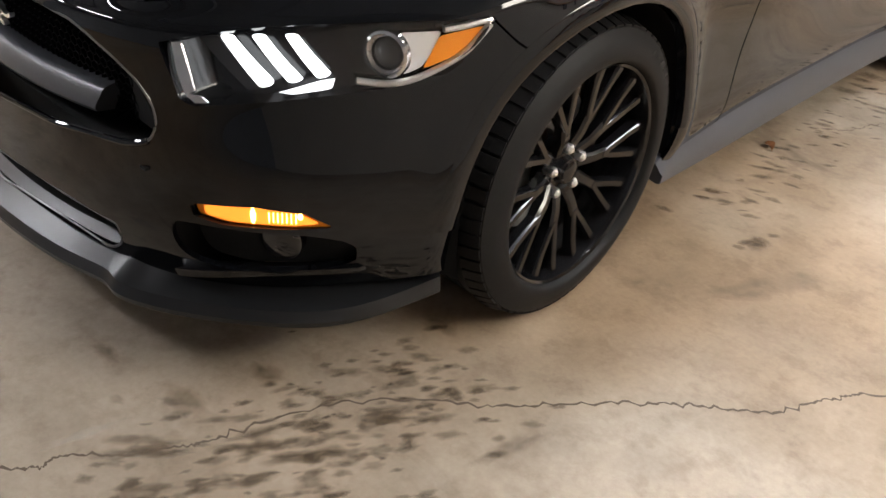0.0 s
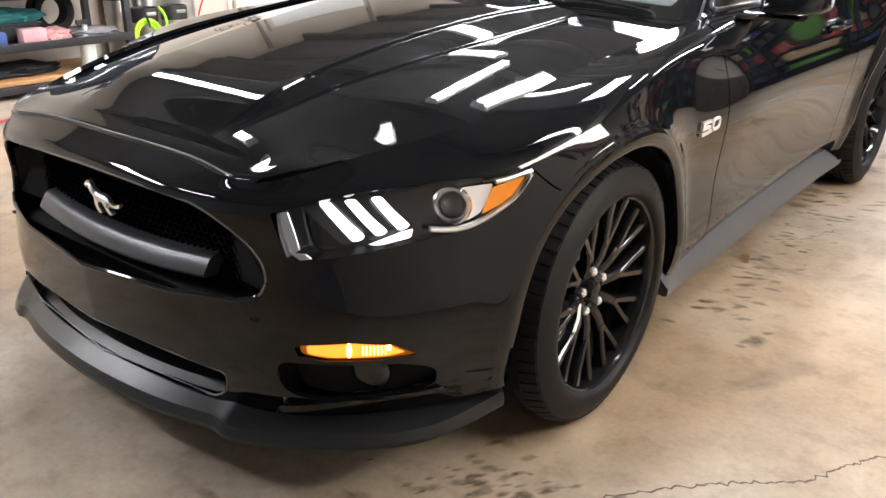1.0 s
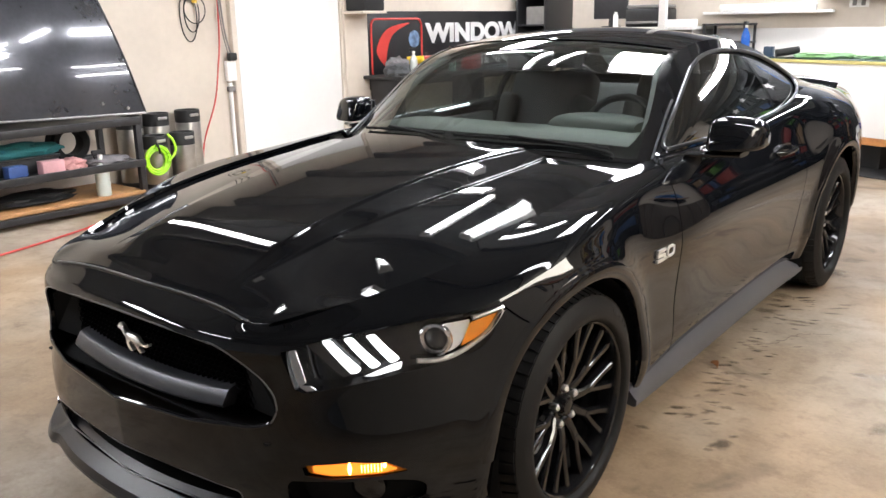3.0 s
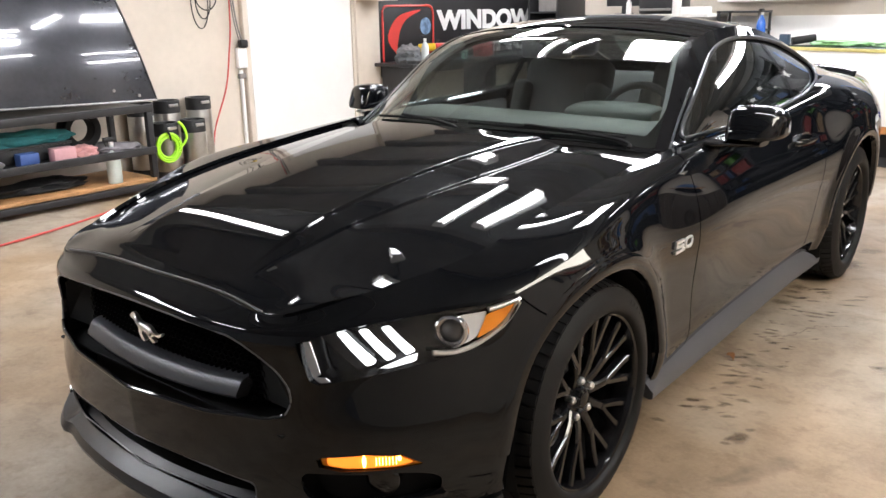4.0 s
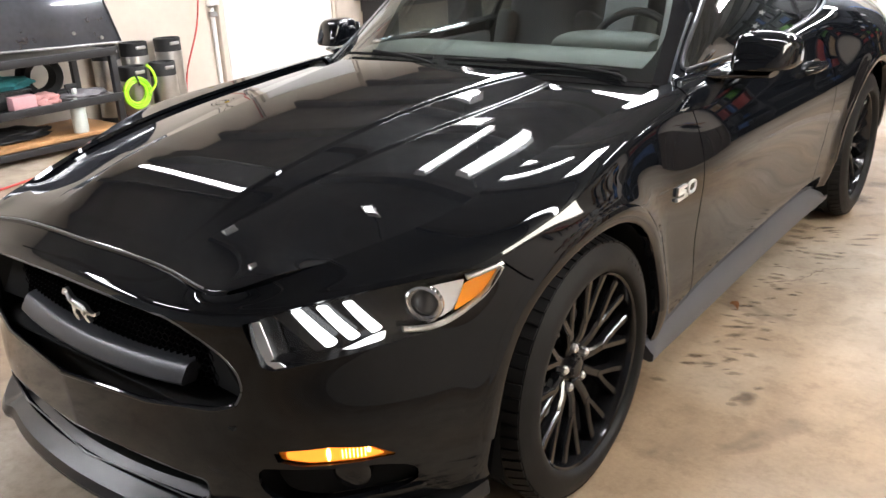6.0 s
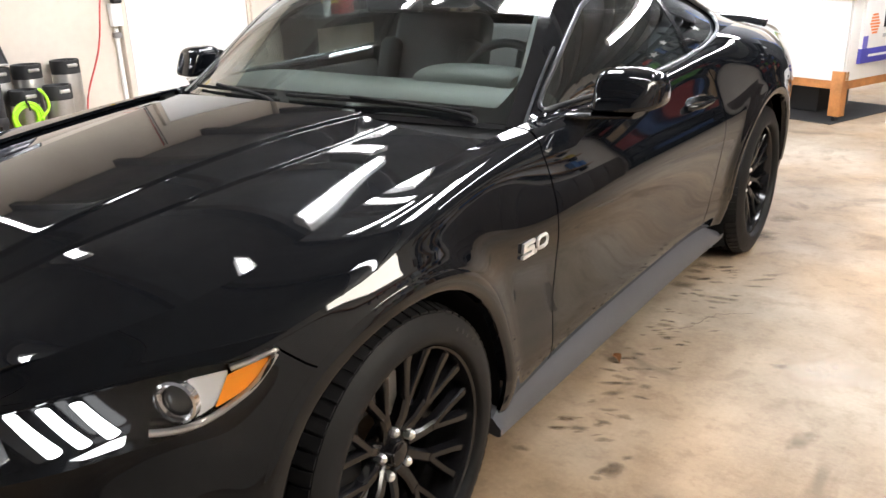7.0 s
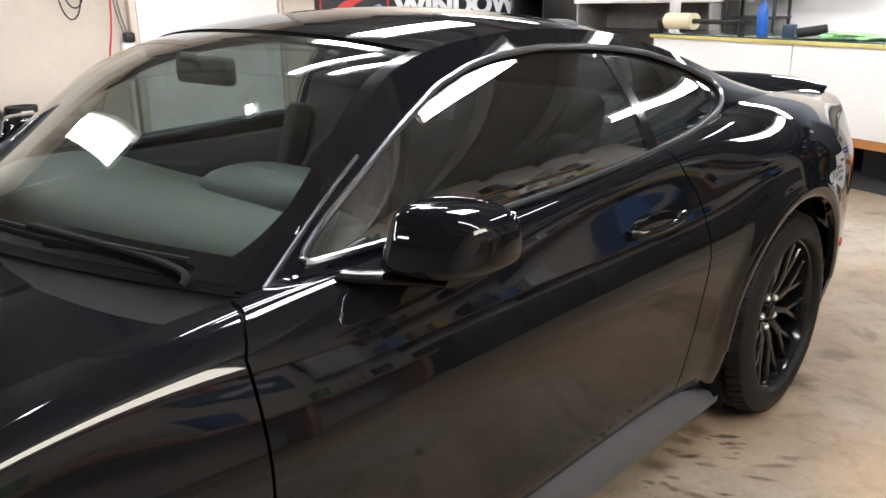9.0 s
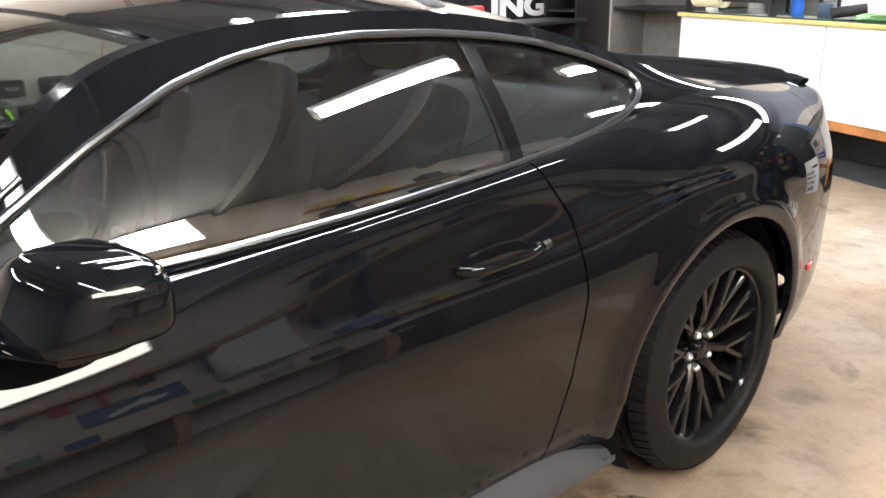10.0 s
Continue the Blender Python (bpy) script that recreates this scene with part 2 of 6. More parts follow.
def panel(name, bm, which, parent, mat, label="", lip=0.012, mirror=False, joined=False):
    """The faces of a sheet that pass a test, as a part of its own with turned-in edges."""
    src = bm.verts.layers.float_vector["n"]
    faces = [f for f in bm.faces if which(f.calc_center_median())]
    out = bmesh.new()
    lay = out.verts.layers.float_vector.new("n")
    for side in ((1, -1) if joined else ((-1,) if mirror else (1,))):
        made = {}
        for f in faces:
            for v in f.verts:
                if v not in made:
                    w = out.verts.new((v.co.x * side, v.co.y, v.co.z))
                    w[lay] = Vector((v[src].x * side, v[src].y, v[src].z)).normalized()
                    made[v] = w
            vs = [made[v] for v in f.verts]
            out.faces.new(vs if side == 1 else vs[::-1])
    if joined:
        bmesh.ops.remove_doubles(out, verts=[v for v in out.verts if abs(v.co.x) < 1e-4], dist=1e-4)
    skin = set(out.faces)
    rim = [e for e in out.edges if len(e.link_faces) == 1]
    made = bmesh.ops.extrude_edge_only(out, edges=rim)["geom"]
    for v in [g for g in made if isinstance(g, bmesh.types.BMVert)]:
        v.co -= Vector(v[lay]) * lip
    out.normal_update()
    normals = []
    for f in out.faces:
        for v in f.verts:
            normals.append(tuple(v[lay]) if f in skin else tuple(f.normal))
    me = bpy.data.meshes.new(name)
    out.to_mesh(me)
    out.free()
    me.materials.append(mat)
    me.shade_smooth()
    me.normals_split_custom_set(normals)
    ob = new(name, me)
    ob.parent = parent
    if label:
        ob["label"] = label
    return ob


# ---------------------------------------------------------------- the car: design lines, front to rear, left half (front axle at y = 0)
CAR = thing("car", "glossy black two-door fastback coupe with lit headlights, parked on bare concrete", "car")
# bottom edge, lower bulge, middle, character line, shoulder, crest, inner edge beside hood, windows and boot lid
LINE_BOTTOM = [(0, -.872, .225), (.32, -.842, .225), (.54, -.765, .225), (.687, -.648, .228), (.788, -.525, .238), (.864, -.362, .250), (.895, 0, .250), (.885, .40, .240), (.868, .80, .262), (.860, 1.4, .270), (.862, 2.0, .270), (.888, 2.36, .245), (.91, 2.72, .250), (.90, 3.10, .260), (.83, 3.46, .260), (.62, 3.68, .270), (0, 3.83, .280)]
LINE_LOWER = [(0, -.885, .330), (.32, -.858, .330), (.545, -.792, .330), (.70, -.682, .335), (.803, -.552, .350), (.886, -.366, .372), (.926, 0, .400), (.912, .40, .350), (.897, .80, .345), (.889, 1.4, .345), (.895, 2.0, .350), (.922, 2.36, .370), (.945, 2.72, .400), (.93, 3.10, .400), (.86, 3.46, .400), (.65, 3.72, .400), (0, 3.87, .420)]
LINE_MIDDLE = [(0, -.890, .470), (.32, -.857, .470), (.54, -.786, .472), (.69, -.678, .478), (.80, -.538, .492), (.888, -.346, .522), (.938, 0, .580), (.906, .40, .520), (.907, .80, .500), (.900, 1.4, .500), (.906, 2.0, .515), (.934, 2.36, .550), (.955, 2.72, .580), (.942, 3.10, .580), (.868, 3.46, .580), (.66, 3.72, .580), (0, 3.87, .600)]
LINE_CHARACTER = [(0, -.876, .600), (.32, -.855, .600), (.535, -.776, .600), (.685, -.646, .602), (.795, -.492, .614), (.878, -.312, .655), (.936, 0, .740), (.914, .40, .700), (.927, .80, .690), (.920, 1.4, .700), (.921, 2.0, .720), (.943, 2.36, .745), (.961, 2.72, .765), (.947, 3.10, .765), (.87, 3.46, .760), (.66, 3.70, .760), (0, 3.84, .780)]
LINE_SHOULDER = [(0, -.856, .700), (.32, -.846, .697), (.520, -.782, .692), (.675, -.632, .706), (.785, -.474, .722), (.866, -.316, .745), (.912, .01, .838), (.888, .40, .840), (.895, .80, .835), (.880, 1.4, .845), (.874, 2.0, .868), (.902, 2.36, .898), (.938, 2.72, .912), (.908, 3.10, .912), (.828, 3.46, .895), (.645, 3.67, .895), (0, 3.81, .915)]
LINE_CREST = [(0, -.826, .733), (.32, -.820, .729), (.510, -.766, .722), (.652, -.604, .744), (.755, -.440, .768), (.826, -.278, .800), (.862, .02, .874), (.850, .40, .908), (.838, .80, .930), (.835, 1.4, .943), (.832, 2.0, .970), (.835, 2.36, 1.002), (.828, 2.72, 1.018), (.800, 3.10, 1.008), (.755, 3.48, .982), (.62, 3.69, .982), (0, 3.77, 1.00)]
LINE_INNER = [(0, -.774, .757), (.32, -.773, .752), (.495, -.766, .742), (.605, -.600, .776), (.684, -.425, .806), (.726, -.255, .836), (.740, .02, .882), (.752, .40, .922), (.764, .80, .950), (.800, 1.4, .962), (.790, 2.0, .995), (.765, 2.36, 1.030), (.725, 2.72, 1.055), (.685, 3.10, 1.045), (.645, 3.48, 1.015), (.56, 3.64, 1.012), (0, 3.73, 1.02)]
SPAN, RISE = 22, 9
LINES = [spline(L, SPAN) for L in (LINE_BOTTOM, LINE_LOWER, LINE_MIDDLE, LINE_CHARACTER, LINE_SHOULDER, LINE_CREST, LINE_INNER)]
BODY = np.array([spline([L[s] for L in LINES], RISE) for s in range(len(LINES[0]))])
BODY[0, :, 0] = BODY[-1, :, 0] = 0.0
FRONT_ARCH, REAR_ARCH = (0.0, 0.345, 0.388), (2.715, 0.350, 0.412)
# flared wheel arches: a soft ring that stands out of the flank
for (cy, cz, r), amp in ((FRONT_ARCH, .013), (REAR_ARCH, .014)):
    d = np.hypot(BODY[:, :, 1] - cy, BODY[:, :, 2] - cz)
    keep = np.clip((BODY[:, :, 0] - .78) / .08, 0, 1) * np.clip((.90 - BODY[:, :, 2]) / .10, 0, 1)
    BODY[:, :, 0] += amp * keep * np.exp(-((d - r - .035) / .042) ** 2)


def ring(cx, cy, r, n=44):
    return [(cx + r * math.cos(2 * math.pi * k / n), cy + r * math.sin(2 * math.pi * k / n)) for k in range(n)]


def rounded(poly, r=0.02, n=4):
    """Rounds the corners of a convex outline."""
    out = []
    for k in range(len(poly)):
        p, a, b = Vector(poly[k]), Vector(poly[k - 1]), Vector(poly[(k + 1) % len(poly)])
        s, e = p + (a - p).normalized() * min(r, (a - p).length * 0.45), p + (b - p).normalized() * min(r, (b - p).length * 0.45)
        for i in range(n + 1):
            t = i / n
            out.append(tuple((1 - t) ** 2 * s + 2 * t * (1 - t) * p + t * t * e))
    return out


# outlines of the openings in the nose, seen from the front (x, z)
def both_sides(half):
    """A closed outline from the half at x >= 0, which runs from the top down."""
    return half + [(-x, z) for x, z in half[::-1] if x > 0]


GRILLE = rounded(both_sides([(0, .709), (.20, .706), (.385, .696), (.425, .682), (.468, .655), (.503, .622), (.527, .582), (.534, .545), (.520, .510), (.480, .497), (.30, .484), (0, .473)]), 0.014)
INTAKE = rounded(both_sides([(0, .330), (.30, .330), (.44, .320), (.432, .272), (.395, .243), (0, .240)]), 0.018)
LAMP = rounded([(.543, .690), (.608, .712), (.658, .724), (.709, .731), (.786, .738), (.868, .742), (.856, .692), (.836, .657), (.811, .637), (.785, .628), (.690, .608), (.592, .590), (.572, .600), (.556, .642)], 0.008)
SIGNAL = rounded([(.591, .407), (.600, .413), (.685, .420), (.745, .411), (.777, .384), (.730, .380), (.640, .379), (.596, .389)], 0.006)
FOG = rounded([(.560, .372), (.640, .372), (.760, .366), (.800, .345), (.795, .300), (.740, .282), (.640, .272), (.575, .290), (.555, .330)], 0.02)


def nose(co):
    return co[1] < -0.18


shell = sheet(BODY)
NOSE_TREE = BVHTree.FromBMesh(shell)


def nose_hit(x, z):
    """Where the uncut nose lies behind a place seen from the front."""
    p = NOSE_TREE.ray_cast(Vector((abs(x), -2, z)), Vector((0, 1, 0)))[0]
    return p.y if p else -0.6


def side_hit(y, z):
    p = NOSE_TREE.ray_cast(Vector((2, y, z)), Vector((-1, 0, 0)))[0]
    return p.x if p else 0.9


cut(shell, ring(*FRONT_ARCH), (1, 2))
cut(shell, ring(*REAR_ARCH), (1, 2))
for outline in (GRILLE, INTAKE, LAMP, SIGNAL, FOG):
    cut(shell, outline, (0, 2), nose)
SEAM_BUMPER = [(-.325, .745), (-.280, .700), (-.225, .66), (-.160, .625), (-.15, .50)]
SEAM_DOOR_F = [(.745, .97), (.690, .93), (.668, .89), (.660, .62), (.675, .40), (.690, .25)]
SEAM_DOOR_R = [(2.045, 1.03), (2.085, .94), (2.115, .88), (2.125, .70), (2.10, .50), (2.05, .36), (2.02, .25)]
SEAM_TAIL = [(3.40, 1.05), (3.36, .80), (3.30, .62), (3.10, .55)]
side = lambda co: co[0] > 0.5 and co[1] > -0.42
for seam, gap in ((SEAM_BUMPER, .004), (SEAM_DOOR_F, .006), (SEAM_DOOR_R, .006), (SEAM_TAIL, .004)):
    slit(shell, seam, (1, 2), gap, side)


def line_y(seam, z):
    pts = sorted(seam, key=lambda p: p[1])
    return float(np.interp(z, [p[1] for p in pts], [p[0] for p in pts]))


def zone(co):
    y, z = co[1], co[2]
    if y < line_y(SEAM_BUMPER, z) and (z < 0.79 or y < -0.7):
        return "front"
    if y < line_y(SEAM_DOOR_F, z):
        return "fender"
    if y < line_y(SEAM_DOOR_R, z):
        return "door"
    return "quarter" if y < line_y(SEAM_TAIL, z) else "rear"


panel("front_bumper", shell, lambda c: zone(c) == "front", CAR, PAINT, "glossy black front bumper cover", joined=True)
panel("rear_bumper", shell, lambda c: zone(c) == "rear", CAR, PAINT, "glossy black tail with bumper", joined=True)
DOORS = []
for flip in (False, True):
    panel("fender", shell, lambda c: zone(c) == "fender", CAR, PAINT, mirror=flip)
    panel("quarter_panel", shell, lambda c: zone(c) == "quarter", CAR, PAINT, mirror=flip)
    DOORS.append(panel("door", shell, lambda c: zone(c) == "door", CAR, PAINT, mirror=flip))
shell.free()

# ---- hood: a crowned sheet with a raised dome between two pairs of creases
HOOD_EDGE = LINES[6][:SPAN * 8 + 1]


def smooth(t):
    t = np.clip(t, 0, 1)
    return t * t * (3 - 2 * t)


FOLD_A = np.polyfit([-.78, -.55, -.05, .25, .51], [.262, .266, .288, .328, .394], 3)
FOLD_B = np.polyfit([-.78, -.55, -.37, -.18, .10, .48], [.300, .322, .348, .385, .440, .474], 3)


def hood_height(x, y):
    ax = np.abs(x)
    ye, xe, ze = HOOD_EDGE[SPAN * 2:, 1], HOOD_EDGE[SPAN * 2:, 0], HOOD_EDGE[SPAN * 2:, 2]
    w, ze = np.interp(y, ye, xe), np.interp(y, ye, ze)
    zc = spline([(-.80, .762), (-.70, .808), (-.40, .878), (0, .940), (.40, .984), (.80, 1.012)], None)
    yk = [-.80, -.70, -.40, 0, .40, .80]
    zc = zc(np.interp(y, yk, range(6)))[..., 1]
    s = np.clip(ax / np.maximum(w, 1e-3), 0, 1.2)
    z = ze + (zc - 0.012 - ze) * (1 - s**2.4)
    fade = smooth((y + .72) / .24)
    xa, xb = np.polyval(FOLD_A, y), np.polyval(FOLD_B, y)
    ramp = lambda q, r: .5 * (q + np.sqrt(q * q + r * r))
    # a flat dome, a fold at xa, a fall to xb, and a shallow valley out to the fender
    fall = .014 * (ramp(ax - xa, .006) - ramp(ax - xb, .008)) / np.maximum(xb - xa, .03)
    return z + fade * (.010 - fall - .0070 * smooth((ax - xa + .002) / .010) - .0050 * smooth((ax - xb + .002) / .010) + .011 * (1 - smooth((ax - xb) / np.maximum(w - xb, .01))))


LIP = .011
v = np.concatenate([np.linspace(0, .012, 7)[:-1], np.linspace(.012, 1, 116)])
EDGE_F = HOOD_EDGE[:SPAN * 2 + 1]


def hood_columns(y, w):
    """Half-widths at which the hood is sampled: close together at its two folds."""
    xa, xb = float(np.polyval(FOLD_A, y)), float(np.polyval(FOLD_B, y))
    knots = [(0, 16), (xa - .010, 12), (xa + .010, 12), (max(xb - .008, xa + .014), 12), (xb + .012, 26), (w, 0)]
    out = []
    for (p, n), (q, _) in zip(knots, knots[1:]):
        out += [p + (q - p) * k / n for k in range(n)]
    return np.array(out + [w])


half = []
for t in v:
    # rows bend from the curve of the nose to the curve of the cowl
    row = None
    for _ in range(3):
        if row is None:
            y = -.772 + (.495 + .772) * t
            w = min(float(np.interp(y, HOOD_EDGE[SPAN * 2:, 1], HOOD_EDGE[SPAN * 2:, 0])) - .0045, .494 + 2 * max(y + .766, 0))
            row = hood_columns(y, w)
        s = row / row[-1]
        yf = np.interp(s * .494, EDGE_F[:, 0], EDGE_F[:, 1]) + .005
        yy = yf + (.492 + .135 * s**4 - yf) * t
        edge = float(np.interp(yy[-1], HOOD_EDGE[SPAN * 2:, 1], HOOD_EDGE[SPAN * 2:, 0])) - .0045
        row = hood_columns(float(np.mean(yy)), min(edge, .494 + 2 * max(yy[-1] + .766, 0)))
    z = hood_height(row, yy)
    ze = np.interp(row, EDGE_F[:, 0], EDGE_F[:, 2])
    k = smooth((yy - yf) / .22)
    z = z * k + (1 - k) * (ze + .006 + .30 * (yy - yf))
    z -= LIP - np.sqrt(np.maximum(LIP**2 - np.maximum(LIP - (yy - yf), 0) ** 2, 0))
    half.append(np.stack([row, yy, z], -1))
half = np.array(half).transpose(1, 0, 2)
hood = np.concatenate([half[:0:-1] * np.array([-1, 1, 1]), half])
bm = sheet(hood)
panel("hood", bm, lambda c: True, CAR, PAINT, "long black hood with a raised, creased dome")
bm.free()

# pale tube as a painted highlight on the front edge of the hood
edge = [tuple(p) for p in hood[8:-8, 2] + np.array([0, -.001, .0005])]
part("hood_edge_glint", tube(edge, .0026, 6), EDGE, CAR, "pale line put along the front edge of the hood as its highlight")

# ---- glasshouse
RAIL = [(.748, .755, .922), (.726, .812, .946), (.672, 1.03, 1.124), (.606, 1.262, 1.272), (.580, 1.60, 1.322), (.572, 1.92, 1.320), (.576, 2.22, 1.282), (.596, 2.52, 1.208), (.625, 2.80, 1.118), (.650, 3.05, 1.055)]
SPINE = [(0, .50, .955), (0, .57, .992), (0, .86, 1.165), (0, 1.14, 1.313), (0, 1.60, 1.379), (0, 1.95, 1.374), (0, 2.30, 1.330), (0, 2.63, 1.235), (0, 2.95, 1.125), (0, 3.25, 1.050)]
rail, spine = spline(RAIL, 20), spline(SPINE, 20)


def top_grid(q0, q1, w=1.0, drop=0.0):
    """The top surface between two knots of the rail, w wide of it."""
    i0, i1 = int(q0 * 20), int(q1 * 20)
    t = np.linspace(-w, w, 81)
    g = np.zeros((len(t), i1 - i0 + 1, 3))
    for j, (r, c) in enumerate(zip(rail[i0:i1 + 1], spine[i0:i1 + 1])):
        g[:, j, 0] = t * r[0]
        f = 1 - np.abs(t) ** 2.3
        g[:, j, 1] = r[1] + (c[1] - r[1]) * (1 - np.abs(t) ** 2)
        g[:, j, 2] = r[2] + (c[2] - r[2]) * f - drop
    return g


bm = sheet(top_grid(3.30, 6.25))
panel("roof", bm, lambda c: True, CAR, PAINT, "black roof skin")
bm.free()
bm = sheet(top_grid(8.3, 9))
panel("boot_lid_top", bm, lambda c: True, CAR, PAINT)
bm.free()
bm = sheet(top_grid(0.9, 3.28, 0.99, 0.004))
WS = panel("windshield", bm, lambda c: True, CAR, SCREEN, "raked clear windshield", lip=0.004)
bm.free()
bm = sheet(top_grid(6.3, 8.28, 0.93, 0.003))
REARGLASS = panel("rear_window", bm, lambda c: True, CAR, TINTED, lip=0.004)
bm.free()
for q0, q1, name in ((0.8, 3.30, "windshield"), (6.25, 8.3, "rear_window")):
    # black band round the glass
    outer = top_grid(q0, q1, 1.0, 0.001)
    n = outer.shape[0]
    for a, b in ((0, 2), (n - 3, n - 1)):
        bm = sheet(outer[a:b + 1])
        panel("glass_surround", bm, lambda c: True, CAR, GLOSS, lip=0.006)
        bm.free()
bm = sheet(top_grid(0.75, 1.22, 0.99, 0.007))
panel("glass_frit", bm, lambda c: True, CAR, GLOSS, lip=0.002)
bm.free()
for sg in (1, -1):
    # rounded black corner of the glass
    full = top_grid(0.75, 2.2, 0.99, 0.0065)
    n = full.shape[1]
    corner = np.zeros((9, n, 3))
    for j in range(n):
        inner_ = 1 - .03 - .17 * (1 - j / (n - 1)) ** 2.6
        for i in range(9):
            t_ = sg * (inner_ + (1 - inner_) * i / 8)
            q_ = (t_ + 1) * 40
            k_ = min(int(q_), 79)
            corner[i, j] = full[k_, j] + (full[k_ + 1, j] - full[k_, j]) * (q_ - k_)
    bm = sheet(corner, flip=sg < 0)
    panel("glass_frit", bm, lambda c: True, CAR, GLOSS, lip=0.002)
    bm.free()
bm = sheet(top_grid(3.20, 3.30, 0.99, 0.006))
panel("glass_frit", bm, lambda c: True, CAR, GLOSS, lip=0.002)
bm.free()
for o in (WS, REARGLASS):
    o.visible_shadow = False

# sides of the glasshouse between the belt and the roof rail
belt = LINES[6][SPAN * 7 + 10:SPAN * 13 + 2]
ys = np.linspace(.775, 3.04, 160)
bx, bz = np.interp(ys, belt[:, 1], belt[:, 0]), np.interp(ys, belt[:, 1], belt[:, 2])
rx, rz = np.interp(ys, rail[:, 1], rail[:, 0]), np.interp(ys, rail[:, 1], rail[:, 2])
t = np.linspace(0, 1, 41)
bow = (.030 * 4 * t * (1 - t) + .032 * 6.75 * t * (1 - t) ** 2)[None, :] * np.clip((rz - bz), 0, 1)[:, None]
flank = np.zeros((len(ys), len(t), 3))
flank[:, :, 0] = bx[:, None] + (rx - bx)[:, None] * t + bow
flank[:, :, 1] = ys[:, None]
flank[:, :, 2] = bz[:, None] + (rz - bz)[:, None] * t
WINDOW = [(.862, .966), (1.34, .972), (1.61, .979), (1.97, .995), (2.20, 1.010), (2.34, 1.027), (2.48, 1.050), (2.560, 1.075), (2.602, 1.104), (2.594, 1.132), (2.45, 1.188), (2.27, 1.235), (2.12, 1.257), (1.95, 1.274), (1.75, 1.283), (1.58, 1.276), (1.46, 1.260), (1.33, 1.226), (1.16, 1.149), (1.03, 1.075), (.945, 1.024)]
WINDOW = rounded(WINDOW, 0.03, 3)
bm = sheet(flank)
cut(bm, WINDOW, (1, 2))
for flip in (False, True):
    panel("glasshouse_side", bm, lambda c: True, CAR, PAINT, "black windshield pillar, roof rail and rear pillar", mirror=flip, lip=0.03)
bm.free()


def flank_x(y, z):
    b, r = np.interp(y, ys, bx), np.interp(y, ys, rx)
    zb, zr = np.interp(y, ys, bz), np.interp(y, ys, rz)
    k = (z - zb) / max(zr - zb, 1e-4)
    return float(b + (r - b) * k + (.030 * 4 * k * (1 - k) + .032 * 6.75 * k * (1 - k) ** 2) * (zr - zb))


def flank_patch(poly, inset):
    """A grid of points over an outline on the flank, cut to it."""
    g = flank.copy()
    g[:, :, 0] -= inset
    b = sheet(g)
    n = len(poly)
    for k in range(n):
        (a0, b0), (a1, b1) = poly[k - 1], poly[k]
        if abs(a0 - a1) + abs(b0 - b1) > 1e-7:
            bmesh.ops.bisect_plane(b, geom=b.verts[:] + b.edges[:] + b.faces[:], dist=1e-6, plane_co=(0, a0, b0), plane_no=(0, b1 - b0, a0 - a1), clear_outer=True)
    return b


big = [(a, b) for a, b in WINDOW]
pane = flank_patch(big, 0.012)
for flip, door in ((False, DOORS[0]), (True, DOORS[1])):
    w = panel("door_window", pane, lambda c: c[1] < 2.03, door, TINTED, mirror=flip, lip=0.004)
    w.visible_shadow = False
    w = panel("quarter_window", pane, lambda c: c[1] > 2.065, CAR, TINTED, mirror=flip, lip=0.004)
    w.visible_shadow = False
    panel("window_divider", pane, lambda c: 2.02 < c[1] < 2.075, CAR, GLOSS, mirror=flip, lip=0.006)
    sx = -1 if flip else 1
    loop = [(sx * (flank_x(y, z) + .003), y, z) for y, z in WINDOW]
    part("window_moulding", tube(loop, .0085, 8, closed=True, flat=.9), TRIM, CAR, "thin dark moulding round the side windows")
    # gloss black trim built in brighter metal, for the light it reflects
    strip = spline([(.737, .797, .938), (.719, .880, .996), (.703, .965, 1.056), (.688, 1.065, 1.122)], 6)
    part("pillar_strip", tube([(sx * (x + .002), y, z) for x, y, z in strip], .0055, 8, flat=.8), TRIM, CAR, "trim strip along the windshield pillar, bright in place of its reflections")
pane.free()


# ---- wheel wells, floor pan and firewall, all dark
def arch_liner(cy, cz, r, sx, low=-10, high=196):
    b = bmesh.new()
    n, rows = 30, []
    for k in range(n + 1):
        a = radians(low + (high - low) * k / n)
        rows.append([b.verts.new((sx * x, cy + (r + e) * math.cos(a), cz + (r + e) * math.sin(a))) for x, e in ((.898, .004), (.86, .012), (.50, .02))])
    for p, q in zip(rows, rows[1:]):
        for i in range(2):
            b.faces.new((p[i], p[i + 1], q[i + 1], q[i]))
    c = b.verts.new((sx * .50, cy, cz))
    for p, q in zip(rows, rows[1:]):
        b.faces.new((p[2], c, q[2]))
    return b


